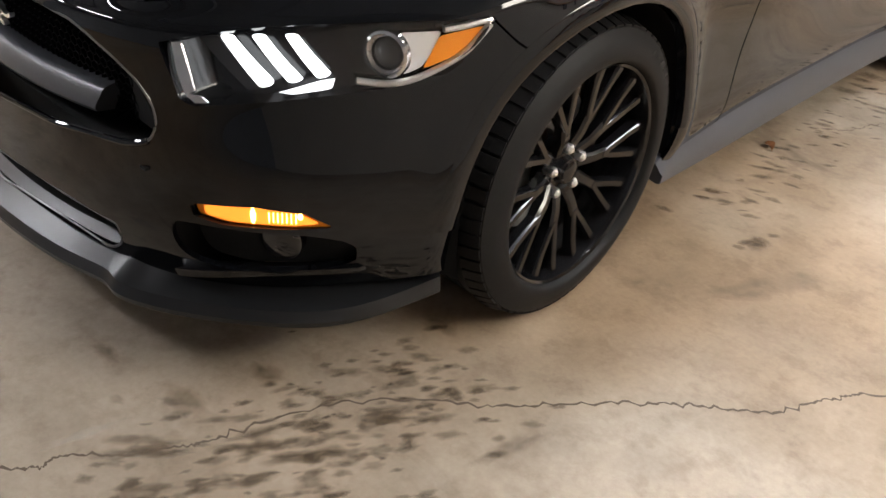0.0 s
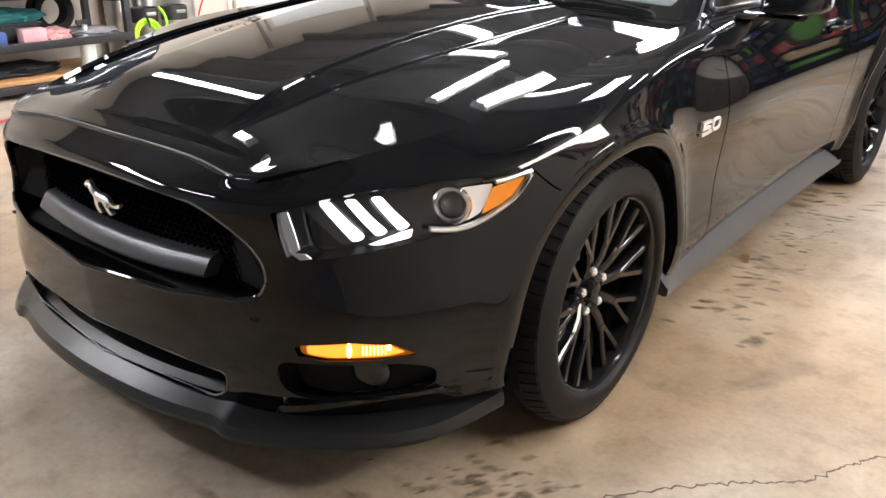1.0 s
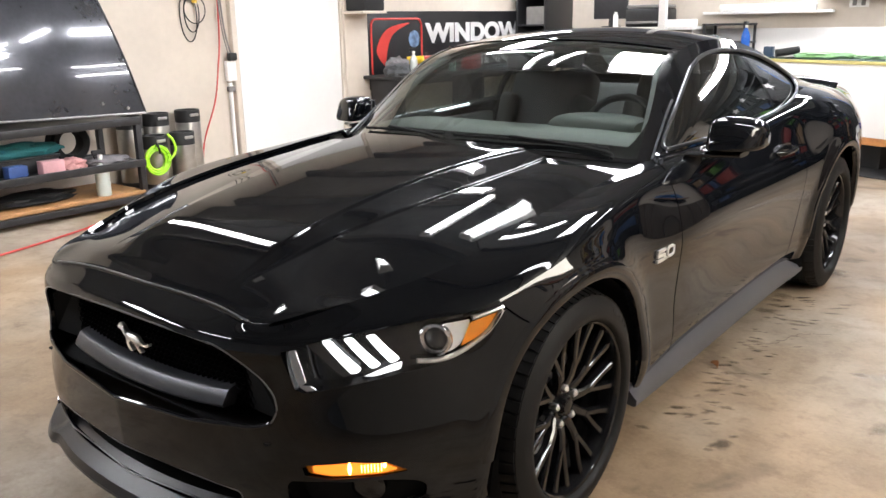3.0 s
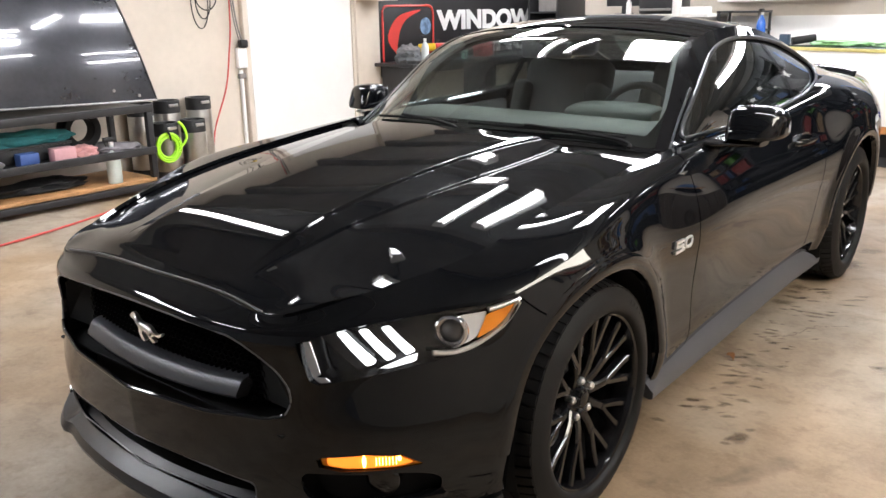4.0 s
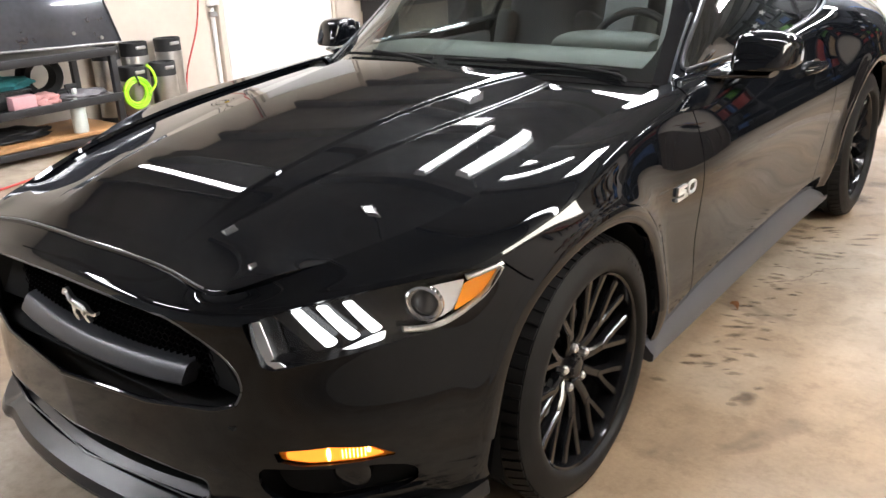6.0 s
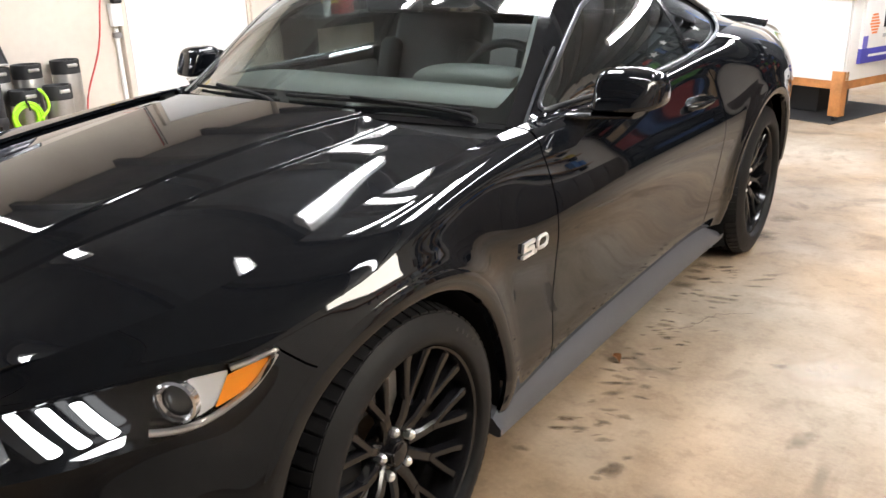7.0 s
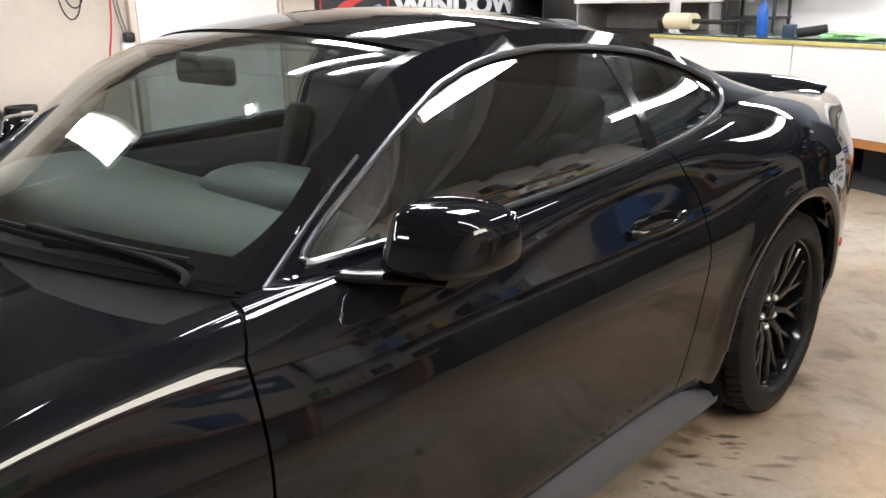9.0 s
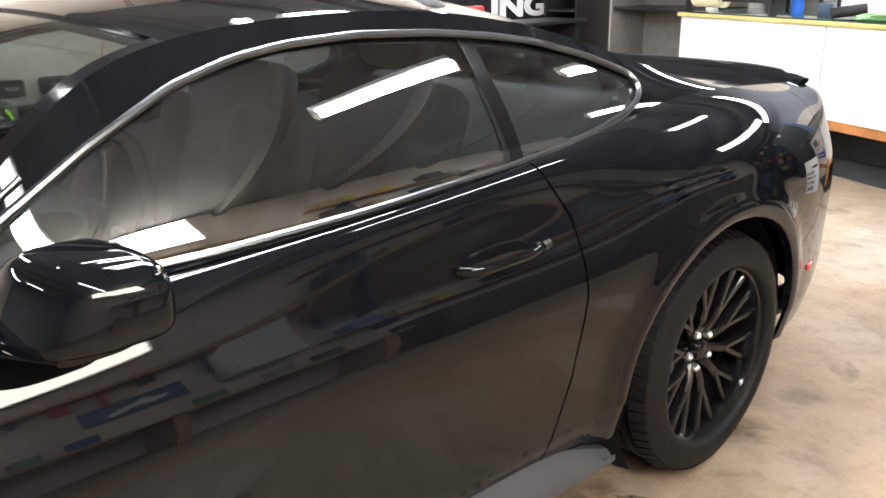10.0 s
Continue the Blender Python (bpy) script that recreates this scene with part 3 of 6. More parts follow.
for sx in (1, -1):
    for cy, cz, r in (FRONT_ARCH, REAR_ARCH):
        part("arch_liner", arch_liner(cy, cz, r, sx, *((-34, 214) if cy > 1 else (-10, 196))), LINER, CAR, "dark wheel arch liner")
    for cy, cz, r in (FRONT_ARCH, REAR_ARCH):
        rows = []
        for k in range(49):
            a = radians(2 + 176 * k / 48)
            rows.append([(sx * (side_hit(cy + q * math.cos(a), cz + q * math.sin(a)) + o), cy + q * math.cos(a), cz + q * math.sin(a)) for q, o in ((r - .004, -.020), (r + .001, .002), (r + .010, .0055), (r + .034, .0045), (r + .046, .0003))])
        bm = sheet(np.array(rows), flip=sx < 0)
        bmesh.ops.recalc_face_normals(bm, faces=bm.faces)
        part("arch_lip", bm, PAINT, CAR, "raised black lip round the wheel arch")
part("floor_pan", box((1.55, 1.75, .05), (0, 1.36, .25), .01), LINER, CAR)
part("floor_pan", box((1.0, 4.2, .05), (0, 1.45, .24), .01), LINER, CAR)
part("firewall", box((1.40, .03, .62), (0, .60, .60), .01), MATTE, CAR)
part("radiator_panel", box((1.10, .04, .55), (0, -.62, .50), .01), LINER, CAR)

# ---- grille: mesh, satin lower bar, emblem
for sx in (1, -1):
    cheek = extrude_poly([(-.775, .23), (-.786, .33), (-.790, .47), (-.780, .54), (-.755, .62), (-.735, .69), (-.50, .69), (-.50, .23)], .006, "x")
    bmesh.ops.translate(cheek, vec=(sx * .530, 0, 0), verts=cheek.verts)
    part("grille_cheek", cheek, LINER, CAR, smooth=False)
    wing_ = bmesh.new()
    wing_.faces.new([wing_.verts.new(p) for p in ((sx * .385, -.745, .498), (sx * .528, -.765, .510), (sx * .530, -.760, .560), (sx * .470, -.790, .645), (sx * .385, -.750, .690))])
    part("grille_cheek_trim", wing_, LINER, CAR, smooth=False)
part("grille_duct", merge(box((1.04, .01, .25), (0, -.70, .585)), box((1.04, .12, .006), (0, -.745, .460))), LINER, CAR, smooth=False)
hexes = bmesh.new()
for row in range(14):
    for col in range(52):
        x, z = (col - 25.5) * .0208 + (row % 2) * .0104, .492 + row * .0153
        if not inside(GRILLE, x * 1.16, z):
            continue
        yy = -.775 + .16 * x * x
        rr = [hexes.verts.new((x + r * math.cos(radians(60 * k + 30)), yy + d, z + r * math.sin(radians(60 * k + 30)))) for r, d in ((.0120, .0), (.0100, -.0015), (.0100, .010)) for k in range(6)]
        for lay in (0, 6):
            for k in range(6):
                hexes.faces.new((rr[lay + k], rr[lay + (k + 1) % 6], rr[lay + 6 + (k + 1) % 6], rr[lay + 6 + k]))
part("grille_mesh", hexes, MESH, CAR, "black honeycomb grille mesh")
bar = bmesh.new()
rows = []
for k in range(41):
    x = -.352 + .704 * k / 40
    y0 = -.826 + .24 * x * x
    rows.append([bar.verts.new((x, y0 + dy, .500 + .012 * (x / .352) ** 2 + dz)) for dy, dz in ((.060, .042), (.034, .041), (.020, .038), (.012, .032), (.004, .020), (-.003, .010), (-.006, .002), (-.003, -.005), (.03, -.008))])
for p, q in zip(rows, rows[1:]):
    for i in range(8):
        bar.faces.new((p[i], q[i], q[i + 1], p[i + 1]))
bar.faces.new(rows[0])
bar.faces.new(rows[-1][::-1])
bmesh.ops.recalc_face_normals(bar, faces=bar.faces)
part("grille_bar", bar, BARGREY, CAR, "satin grey lower grille bar")
# pale tube as a painted highlight round the grille opening
edge = [(x, nose_hit(x, z) + .001, z) for x, z in GRILLE]
part("grille_edge_glint", tube(edge, .0026, 8, closed=True), EDGE, CAR, "thin grey line put round the grille as its edge highlight")
lip_ = sorted((x, nose_hit(x, z) + .002, z) for x, z in GRILLE if z < .515)
part("grille_lip", tube(lip_, .0062, 10), PAINT, CAR, "rolled glossy lip below the grille")
# the same painted highlight round the intake
edge = [(x, nose_hit(x, z) + .001, z) for x, z in INTAKE]
part("intake_edge_glint", tube(edge, .0026, 8, closed=True), EDGE, CAR)
# the emblem is a plain galloping silhouette built of rounded lumps
emblem = [extrude_poly([tuple(p) for p in spline([(-.084, .030), (-.070, .046), (-.052, .044), (-.034, .026), (-.012, .018), (.014, .018), (.036, .012), (.054, -.004), (.080, -.004), (.098, .004), (.090, -.010),
                                               (.064, -.014), (.046, -.014), (.036, -.024), (.052, -.034), (.040, -.042), (.020, -.028), (.006, -.014), (-.014, -.010), (-.022, -.026), (-.006, -.042), (-.022, -.046), (-.040, -.024), (-.040, -.006), (-.052, .014), (-.066, .022), (-.084, .030)], 3)[:-1]], .010, "y")]
for x, z, a, rx_, rz_ in ((.004, .004, -10, .046, .013), (-.040, .020, -52, .026, .0095), (-.060, .034, 14, .018, .0075), (.030, -.008, 55, .016, .009)):
    b = bmesh.new()
    bmesh.ops.create_uvsphere(b, u_segments=14, v_segments=8, radius=1)
    bmesh.ops.transform(b, matrix=pose(x, -.004, z, 0, -a, 0) @ Matrix.Diagonal((rx_, .008, rz_, 1)), verts=b.verts)
    emblem.append(b)
emblem = merge(*emblem)
bmesh.ops.transform(emblem, matrix=pose(.0, -.814, .614) @ Matrix.Diagonal((.78, 1, .78, 1)), verts=emblem.verts)
part("emblem", emblem, EMBLEM, CAR, "chrome emblem in the middle of the grille")

# ---- lower intake, splitter
part("undertray", extrude_poly([(-.60, -.700), (-.53, -.760), (-.32, -.830), (0, -.856), (.32, -.830), (.53, -.760), (.60, -.700), (.60, -.40), (-.60, -.40)], .008, "z"), LINER, CAR, smooth=False).matrix_basis = pose(0, 0, .232)
part("intake_duct", box((.94, .01, .20), (0, -.72, .29)), LINER, CAR, smooth=False)
for z in (.262, .284, .306):
    part("intake_slat", tube([(x, -.800 + .30 * x * x, z) for x in [-.42 + .84 * k / 24 for k in range(25)]], .004, 6), MATTE, CAR)
SPLIT = spline([(0, -.925, .176), (.13, -.920, .176), (.30, -.898, .176), (.415, -.870, .176), (.472, -.868, .172), (.585, -.808, .168), (.710, -.706, .166), (.806, -.580, .168), (.855, -.385, .178)], 8)
split = bmesh.new()
rows = []
for sgn in (-1, 1):
    pts = SPLIT[::-1] if sgn < 0 else SPLIT[1:]
    for x, y, z in pts:
        d = Vector((x * .55, y * .9, 0)).normalized()
        base = Vector((sgn * x, y + .006, z + .011))
        n = Vector((sgn * d.x, d.y, 0))
        up = .035 + .010 * float(smooth((.50 - x) / .06))
        rows.append([split.verts.new(base + n * o + Vector((0, 0, h))) for o, h in ((-.075, up + .025), (-.040, up), (-.005, .030), (.006, .010), (.004, -.002), (-.02, -.008), (-.10, .0))])
for p, q in zip(rows, rows[1:]):
    for i in range(6):
        split.faces.new((p[i], q[i], q[i + 1], p[i + 1]))
    split.faces.new((p[6], q[6], q[0], p[0]))
split.faces.new(rows[0])
split.faces.new(rows[-1][::-1])
bmesh.ops.recalc_face_normals(split, faces=split.faces)
part("front_splitter", split, SPLITTER, CAR, "satin grey chin splitter with kinked corners")

# ---- side skirts
SKIRT = [(.345, .905, .268, .215), (.50, .880, .285, .185), (.80, .872, .292, .175), (1.40, .866, .298, .172), (1.95, .868, .296, .172), (2.16, .878, .262, .176), (2.29, .885, .212, .182)]
for sx in (1, -1):
    sk, rows = bmesh.new(), []
    for y, x, zt, zb in spline(SKIRT, 6):
        rows.append([sk.verts.new((sx * a, y, b)) for a, b in ((x - .03, zt), (x - .002, zt - .002), (x + .014, zt - .02), (x + .024, zb + .025), (x + .022, zb + .004), (x + .012, zb), (x - .06, zb + .012))])
    for p, q in zip(rows, rows[1:]):
        for i in range(7):
            sk.faces.new((p[i], q[i], q[(i + 1) % 7], p[(i + 1) % 7]))
    sk.faces.new(rows[0])
    sk.faces.new(rows[-1][::-1])
    bmesh.ops.recalc_face_normals(sk, faces=sk.faces)
    part("side_skirt", sk, SKIRTGREY, CAR, "satin grey side skirt")
    # lower rear valance behind the wheel
    part("rear_valance", box((.05, .30, .08), (sx * .80, 3.32, .30), .012), SKIRTGREY, CAR)


# ---- headlights
def front_sheet(poly, inset, n=26):
    """A sheet that follows the nose inside an outline, pushed in by inset."""
    xs, zs = [p[0] for p in poly], [p[1] for p in poly]
    g = np.zeros((n, n, 3))
    for i, x in enumerate(np.linspace(min(xs) - .004, max(xs) + .004, n)):
        for j, z in enumerate(np.linspace(min(zs) - .004, max(zs) + .004, n)):
            g[i, j] = (x, NOSE(x, z) + inset, z)
    b = sheet(g)
    if sum(poly[k - 1][0] * poly[k][1] - poly[k][0] * poly[k - 1][1] for k in range(len(poly))) < 0:
        poly = poly[::-1]
    for k in range(len(poly)):
        (a0, b0), (a1, b1) = poly[k - 1], poly[k]
        if abs(a0 - a1) + abs(b0 - b1) > 1e-7:
            bmesh.ops.bisect_plane(b, geom=b.verts[:] + b.edges[:] + b.faces[:], dist=1e-6, plane_co=(a0, 0, b0), plane_no=(b1 - b0, 0, a0 - a1), clear_outer=True)
    return b


# a smooth fit of the nose: y as a function of x and z round the lamps
_pts = BODY[SPAN:SPAN * 5 + 8].reshape(-1, 3)
_pts = _pts[(_pts[:, 0] > .42) & (_pts[:, 0] < .89) & (_pts[:, 2] > .24) & (_pts[:, 2] < .76)]


def _terms(x, z):
    x, z = np.asarray(x), np.asarray(z)
    return np.stack([x**i * z**j for i in range(6) for j in range(4)], -1)


_fit = np.linalg.lstsq(_terms(_pts[:, 0], _pts[:, 2]), _pts[:, 1], rcond=None)[0]


def NOSE(x, z):
    return float(_terms(x, z) @ _fit)


def mirrored(b, sx):
    if sx < 0:
        bmesh.ops.scale(b, vec=(-1, 1, 1), verts=b.verts)
        bmesh.ops.reverse_faces(b, faces=b.faces)
    return b


def grow(poly, f):
    cx, cz = sum(p[0] for p in poly) / len(poly), sum(p[1] for p in poly) / len(poly)
    return [(cx + (x - cx) * f, cz + (z - cz) * f) for x, z in poly]


def slab(poly, inset, thick, n=14):
    """A thin solid that follows the nose inside an outline."""
    b = front_sheet(poly, inset, n)
    e = bmesh.ops.extrude_face_region(b, geom=b.faces[:])["geom"]
    bmesh.ops.translate(b, vec=(0, thick, 0), verts=[g for g in e if isinstance(g, bmesh.types.BMVert)])
    bmesh.ops.recalc_face_normals(b, faces=b.faces)
    return b


for sx in (1, -1):
    lamp = part("headlight", mirrored(slab(grow(LAMP, 1.0), .085, .02), sx), GLOSS, CAR, "lit headlight with three slanted running bars")
    # housing walls
    wall, rows = bmesh.new(), []
    for x, z in LAMP:
        y = NOSE(x, z)
        rows.append([wall.verts.new((x, y + .002, z)), wall.verts.new((x * .995 - .003, y + .088, z))])
    for k in range(len(rows)):
        p, q = rows[k - 1], rows[k]
        wall.faces.new((p[0], q[0], q[1], p[1]))
    part("housing", mirrored(wall, sx), GLOSS, lamp)
    # bright inner bezel round the outer half
    rim = [(x, NOSE(x, z) + .012, z) for x, z in [(.822, .724), (.846, .732), (.861, .735), (.852, .696), (.840, .672), (.814, .645), (.786, .636), (.757, .641)]]
    part("bezel", mirrored(tube(spline(rim, 6), .0062, 8, flat=1.3), sx), BEZEL, lamp, "bright bezel round the amber reflector")
    for bar_ in ([(.599, .704), (.612, .7055), (.677, .638), (.673, .630), (.664, .628)], [(.633, .707), (.646, .7085), (.705, .644), (.701, .638), (.693, .637)], [(.668, .710), (.680, .7115), (.731, .653), (.727, .646), (.720, .645)]):
        part("running_bar", mirrored(slab(rounded(bar_, .005, 3), .008, .003, 16), sx), DRL, lamp, "glowing white slanted bar")
    foot = rounded([(.668, .624), (.700, .635), (.722, .641), (.735, .648), (.736, .628), (.700, .618)], .004, 3)
    part("diffuser", mirrored(slab(foot, .010, .003, 12), sx), DRL_SOFT, lamp)
    web = rounded([(.572, .698), (.594, .701), (.662, .627), (.650, .620)], .004, 3)
    part("inner_panel", mirrored(slab(web, .014, .004, 14), sx), SATIN, lamp, "grey slanted panel beside the bars")
    # bright metal strips in place of overhead light mirrored in the lens edge
    glint_up = rounded([(.549, .687), (.560, .689), (.577, .652), (.591, .616), (.581, .606), (.564, .643)], .002, 2)
    part("lens_edge_glint", mirrored(slab(glint_up, .003, .003, 16), sx), BEZEL, lamp, "bright metal strip in place of a glint on the inner lens edge")
    glint_low = rounded([(.580, .606), (.590, .616), (.600, .607), (.622, .605), (.612, .598), (.594, .595)], .002, 2)
    part("lens_edge_glint", mirrored(slab(glint_low, .0045, .003, 16), sx), BEZEL, lamp)
    # projector
    px, pz = .766, .681
    py = NOSE(px, pz)
    tilt = Matrix.Translation((px, py + .045, pz)) @ Matrix.Rotation(radians(22), 4, "Z")
    b = lathe([(.040, .0), (.043, -.006), (.041, -.018), (.036, -.020), (.034, -.012), (.035, -.004), (.032, -.006), (.029, -.010), (.028, .02)], 40, "Y")
    bmesh.ops.transform(b, matrix=tilt, verts=b.verts)
    part("projector_ring", mirrored(b, sx), CHROME, lamp)
    b = bmesh.new()
    bmesh.ops.create_uvsphere(b, u_segments=32, v_segments=16, radius=.029)
    bmesh.ops.scale(b, vec=(1, .7, 1), verts=b.verts)
    bmesh.ops.transform(b, matrix=tilt, verts=b.verts)
    part("projector_lens", mirrored(b, sx), material("projector_lens_glass", (.05, .055, .06), .04, spec=1.0), lamp)
    bowl = rounded([(.779, .716), (.816, .719), (.817, .690), (.809, .660), (.796, .648), (.790, .670)], .004, 3)
    part("reflector", mirrored(slab(bowl, .020, .004, 14), sx), REFLECTOR, lamp, "bright white lit reflector")
    amb = rounded([(.819, .712), (.853, .727), (.846, .697), (.835, .676), (.813, .658)], .004, 3)
    part("side_reflector", mirrored(slab(amb, .016, .012, 12), sx), AMBER, lamp, "amber reflector")
    lens = part("lens", mirrored(front_sheet(grow(LAMP, .995), .0005, 30), sx), LENS, lamp, "clear lens")
    lens.visible_shadow = False
    # turn signal and fog lamp pocket
    sig = part("turn_signal", mirrored(slab(grow(SIGNAL, .99), .006, .02, 18), sx), AMBER, CAR, "lit amber turn signal")
    core = rounded([(.606, .409), (.685, .416), (.735, .408), (.758, .390), (.730, .384), (.645, .383), (.608, .391)], .006, 3)
    part("lit_lens", mirrored(slab(core, .0035, .002, 16), sx), AMBER_GLOW, sig, "glowing amber lens")
    for k in range(7):
        x = .698 + .0055 * k
        part("lens_rib", mirrored(tube([(x, NOSE(x, .393) + .003, .389), (x, NOSE(x, .405) + .003, .409)], .0011, 6), sx), AMBER_HOT, sig)
    for x, z, tall in ((.676, .400, .017), (.735, .403, .007)):
        b = bmesh.new()
        bmesh.ops.create_uvsphere(b, u_segments=12, v_segments=8, radius=1)
        bmesh.ops.scale(b, vec=(.0055, .005, tall), verts=b.verts)
        bmesh.ops.translate(b, vec=(x, NOSE(x, z) + .005, z), verts=b.verts)
        part("bulb", mirrored(b, sx), AMBER_HOT, sig, "bright amber bulb")
    part("fog_pocket", mirrored(slab(grow(FOG, 1.02), .05, .02, 18), sx), LINER, CAR)
    b = lathe([(.0, -.006), (.030, -.004), (.038, 0), (.042, .004), (.042, .05)], 32, "Y")
    bmesh.ops.transform(b, matrix=Matrix.Translation((.691, NOSE(.691, .335) + .030, .335)) @ Matrix.Rotation(radians(28), 4, "Z"), verts=b.verts)
    part("fog_light", mirrored(b, sx), material("fog_glass", (.012, .012, .014), .08, spec=.6), CAR, "unlit round fog light")
    fin = slab(rounded([(.552, .262), (.80, .290), (.80, .278), (.56, .248)], .003, 2), -.004, .05, 14)
    part("fog_fin", mirrored(fin, sx), GLOSS, CAR)


MARK = material("grey_tyre_print", (.016, .016, .016), .6)


# ---- wheels: tyre, rim with ten forked spokes, nuts, disc
def wheel(x, y, z, r, width, sx, spin):
    w = part("wheel", lathe([(.250, -.10), (.258, .02), (.263, .100), (.257, .112), (.251, .108), (.244, .085), (.238, -.02), (.236, -.10)], 72, "X", close=True), RIM, CAR, "gloss black wheel with forked spokes")
    h = width / 2
    prof = [(.256, -h + .022), (.263, -h + .006), (.285, -h), (r - .035, -h + .008), (r - .012, -h + .020), (r - .003, -h + .045)]
    prof += [(r, -h + .055)]
    for g in (-.062, -.022, .022, .062):
        prof += [(r, g - .005), (r - .008, g - .004), (r - .008, g + .004), (r, g + .005)]
    prof += [(r, h - .055), (r - .003, h - .045), (r - .012, h - .020), (r - .035, h - .008), (.285, h), (.270, h - .002), (.264, h - .006), (.258, h - .020)]
    part("tyre", lathe(prof, 96, "X", close=True), RUBBER, w, "low-profile black tyre")
    # shoulder blocks
    blocks = bmesh.new()
    for k in range(64):
        a = 2 * math.pi * k / 64
        b = box((.044, .0265, .006), (0, 0, 0), .0)
        bmesh.ops.transform(b, matrix=Matrix.Rotation(a, 4, "X") @ Matrix.Translation((h - .043, 0, r - .0026)) @ Matrix.Rotation(radians(17), 4, "Y"), verts=b.verts)
        me = bpy.data.meshes.new("tmp")
        b.to_mesh(me)
        b.free()
        blocks.from_mesh(me)
        bpy.data.meshes.remove(me)
    tagged(part("tread", blocks, RUBBER, w), kind="stuff")
    face = .080
    # spokes
    for k in range(10):
        sp = bmesh.new()
        a0 = radians(36 * k + spin)

        def beam(pts):
            rows_ = []
            for rad, ang, wid, front, deep in pts:
                c, s = math.cos(a0 + ang), math.sin(a0 + ang)
                e = Vector((0, -s, c))
                o = Vector((0, c * rad, s * rad))
                rows_.append([sp.verts.new(o + e * t_ + Vector((xx, 0, 0))) for t_, xx in ((-wid, front - deep), (-wid, front - .006), (-wid * .6, front), (wid * .6, front), (wid, front - .006), (wid, front - deep))])
            for p, q in zip(rows_, rows_[1:]):
                for i in range(6):
                    sp.faces.new((p[i], q[i], q[(i + 1) % 6], p[(i + 1) % 6]))
            sp.faces.new(rows_[0])
            sp.faces.new(rows_[-1][::-1])
        beam([(.050, 0, .017, face - .020, .03), (.090, 0, .0135, face - .006, .03), (.128, 0, .0150, face, .026), (.140, 0, .0145, face, .024)])
        for sg in (-1, 1):
            beam([(.120, 0, .010, face, .024), (.150, sg * .070, .0100, face + .002, .024), (.205, sg * .130, .0105, face + .008, .026), (.254, sg * .150, .0125, face + .016, .03)])
        bmesh.ops.recalc_face_normals(sp, faces=sp.faces)
        part("spoke", sp, RIM, w)
    for k in range(5):
        a = radians(38 + 5 * k)
        b = box((.0012, .007, .010), (0, 0, 0), .0003)
        bmesh.ops.transform(b, matrix=Matrix.Translation((h - .001, .304 * math.cos(a), .304 * math.sin(a))) @ Matrix.Rotation(a - radians(90), 4, "X"), verts=b.verts)
        part("sidewall_mark", b, MARK, w)
    part("hub", lathe([(.0, .070), (.022, .072), (.030, .070), (.032, .064), (.034, .054), (.060, .048), (.072, .048), (.075, .020)], 40, "X"), RIM, w)
    part("centre_cap", lathe([(.0, .080), (.018, .079), (.026, .075), (.028, .066)], 32, "X"), GLOSS, w, "gloss black centre cap")
    for k in range(5):
        a = radians(72 * k + 18 + spin)
        part("lug_nut", lathe([(.0, .074), (.006, .074), (.0115, .069), (.0128, .046)], 6, "X", (0, .0545 * math.cos(a), .0545 * math.sin(a))), NUT, w, "chrome lug nut")
    part("brake_disc", lathe([(.07, -.02), (.175, -.02), (.175, -.045), (.07, -.045)], 48, "X", close=True), STEEL, w)
    part("brake_caliper", box((.07, .11, .19), (-.01, -.13 * math.cos(.3), .05), .02), MATTE, w)
    w.matrix_basis = pose(x, y, z) @ Matrix.Diagonal((sx, 1, 1, 1))
    return w


for sx in (1, -1):
    wheel(sx * .800, 0, .343, .343, .255, sx, 4)
    wheel(sx * .815, 2.715, .351, .351, .275, sx, 22)


# ---- mirrors, handles, badges, spoiler, tail
def blob(rows, n=24):
    """A loft of rounded sections: centre x, half-depth y, half-height z, centre y, centre z."""
    b, rings = bmesh.new(), []
    for cx, hy, hz, cy, cz, pw in rows:
        rg = []
        for k in range(n):
            a = 2 * math.pi * k / n
            c, s = math.cos(a), math.sin(a)
            rg.append(b.verts.new((cx, cy + hy * math.copysign(abs(c) ** pw, c), cz + hz * math.copysign(abs(s) ** pw, s))))
        rings.append(rg)
    for p, q in zip(rings, rings[1:]):
        for k in range(n):
            b.faces.new((p[k], p[(k + 1) % n], q[(k + 1) % n], q[k]))
    b.faces.new(rings[0][::-1])
    b.faces.new(rings[-1])
    bmesh.ops.recalc_face_normals(b, faces=b.faces)
    return b


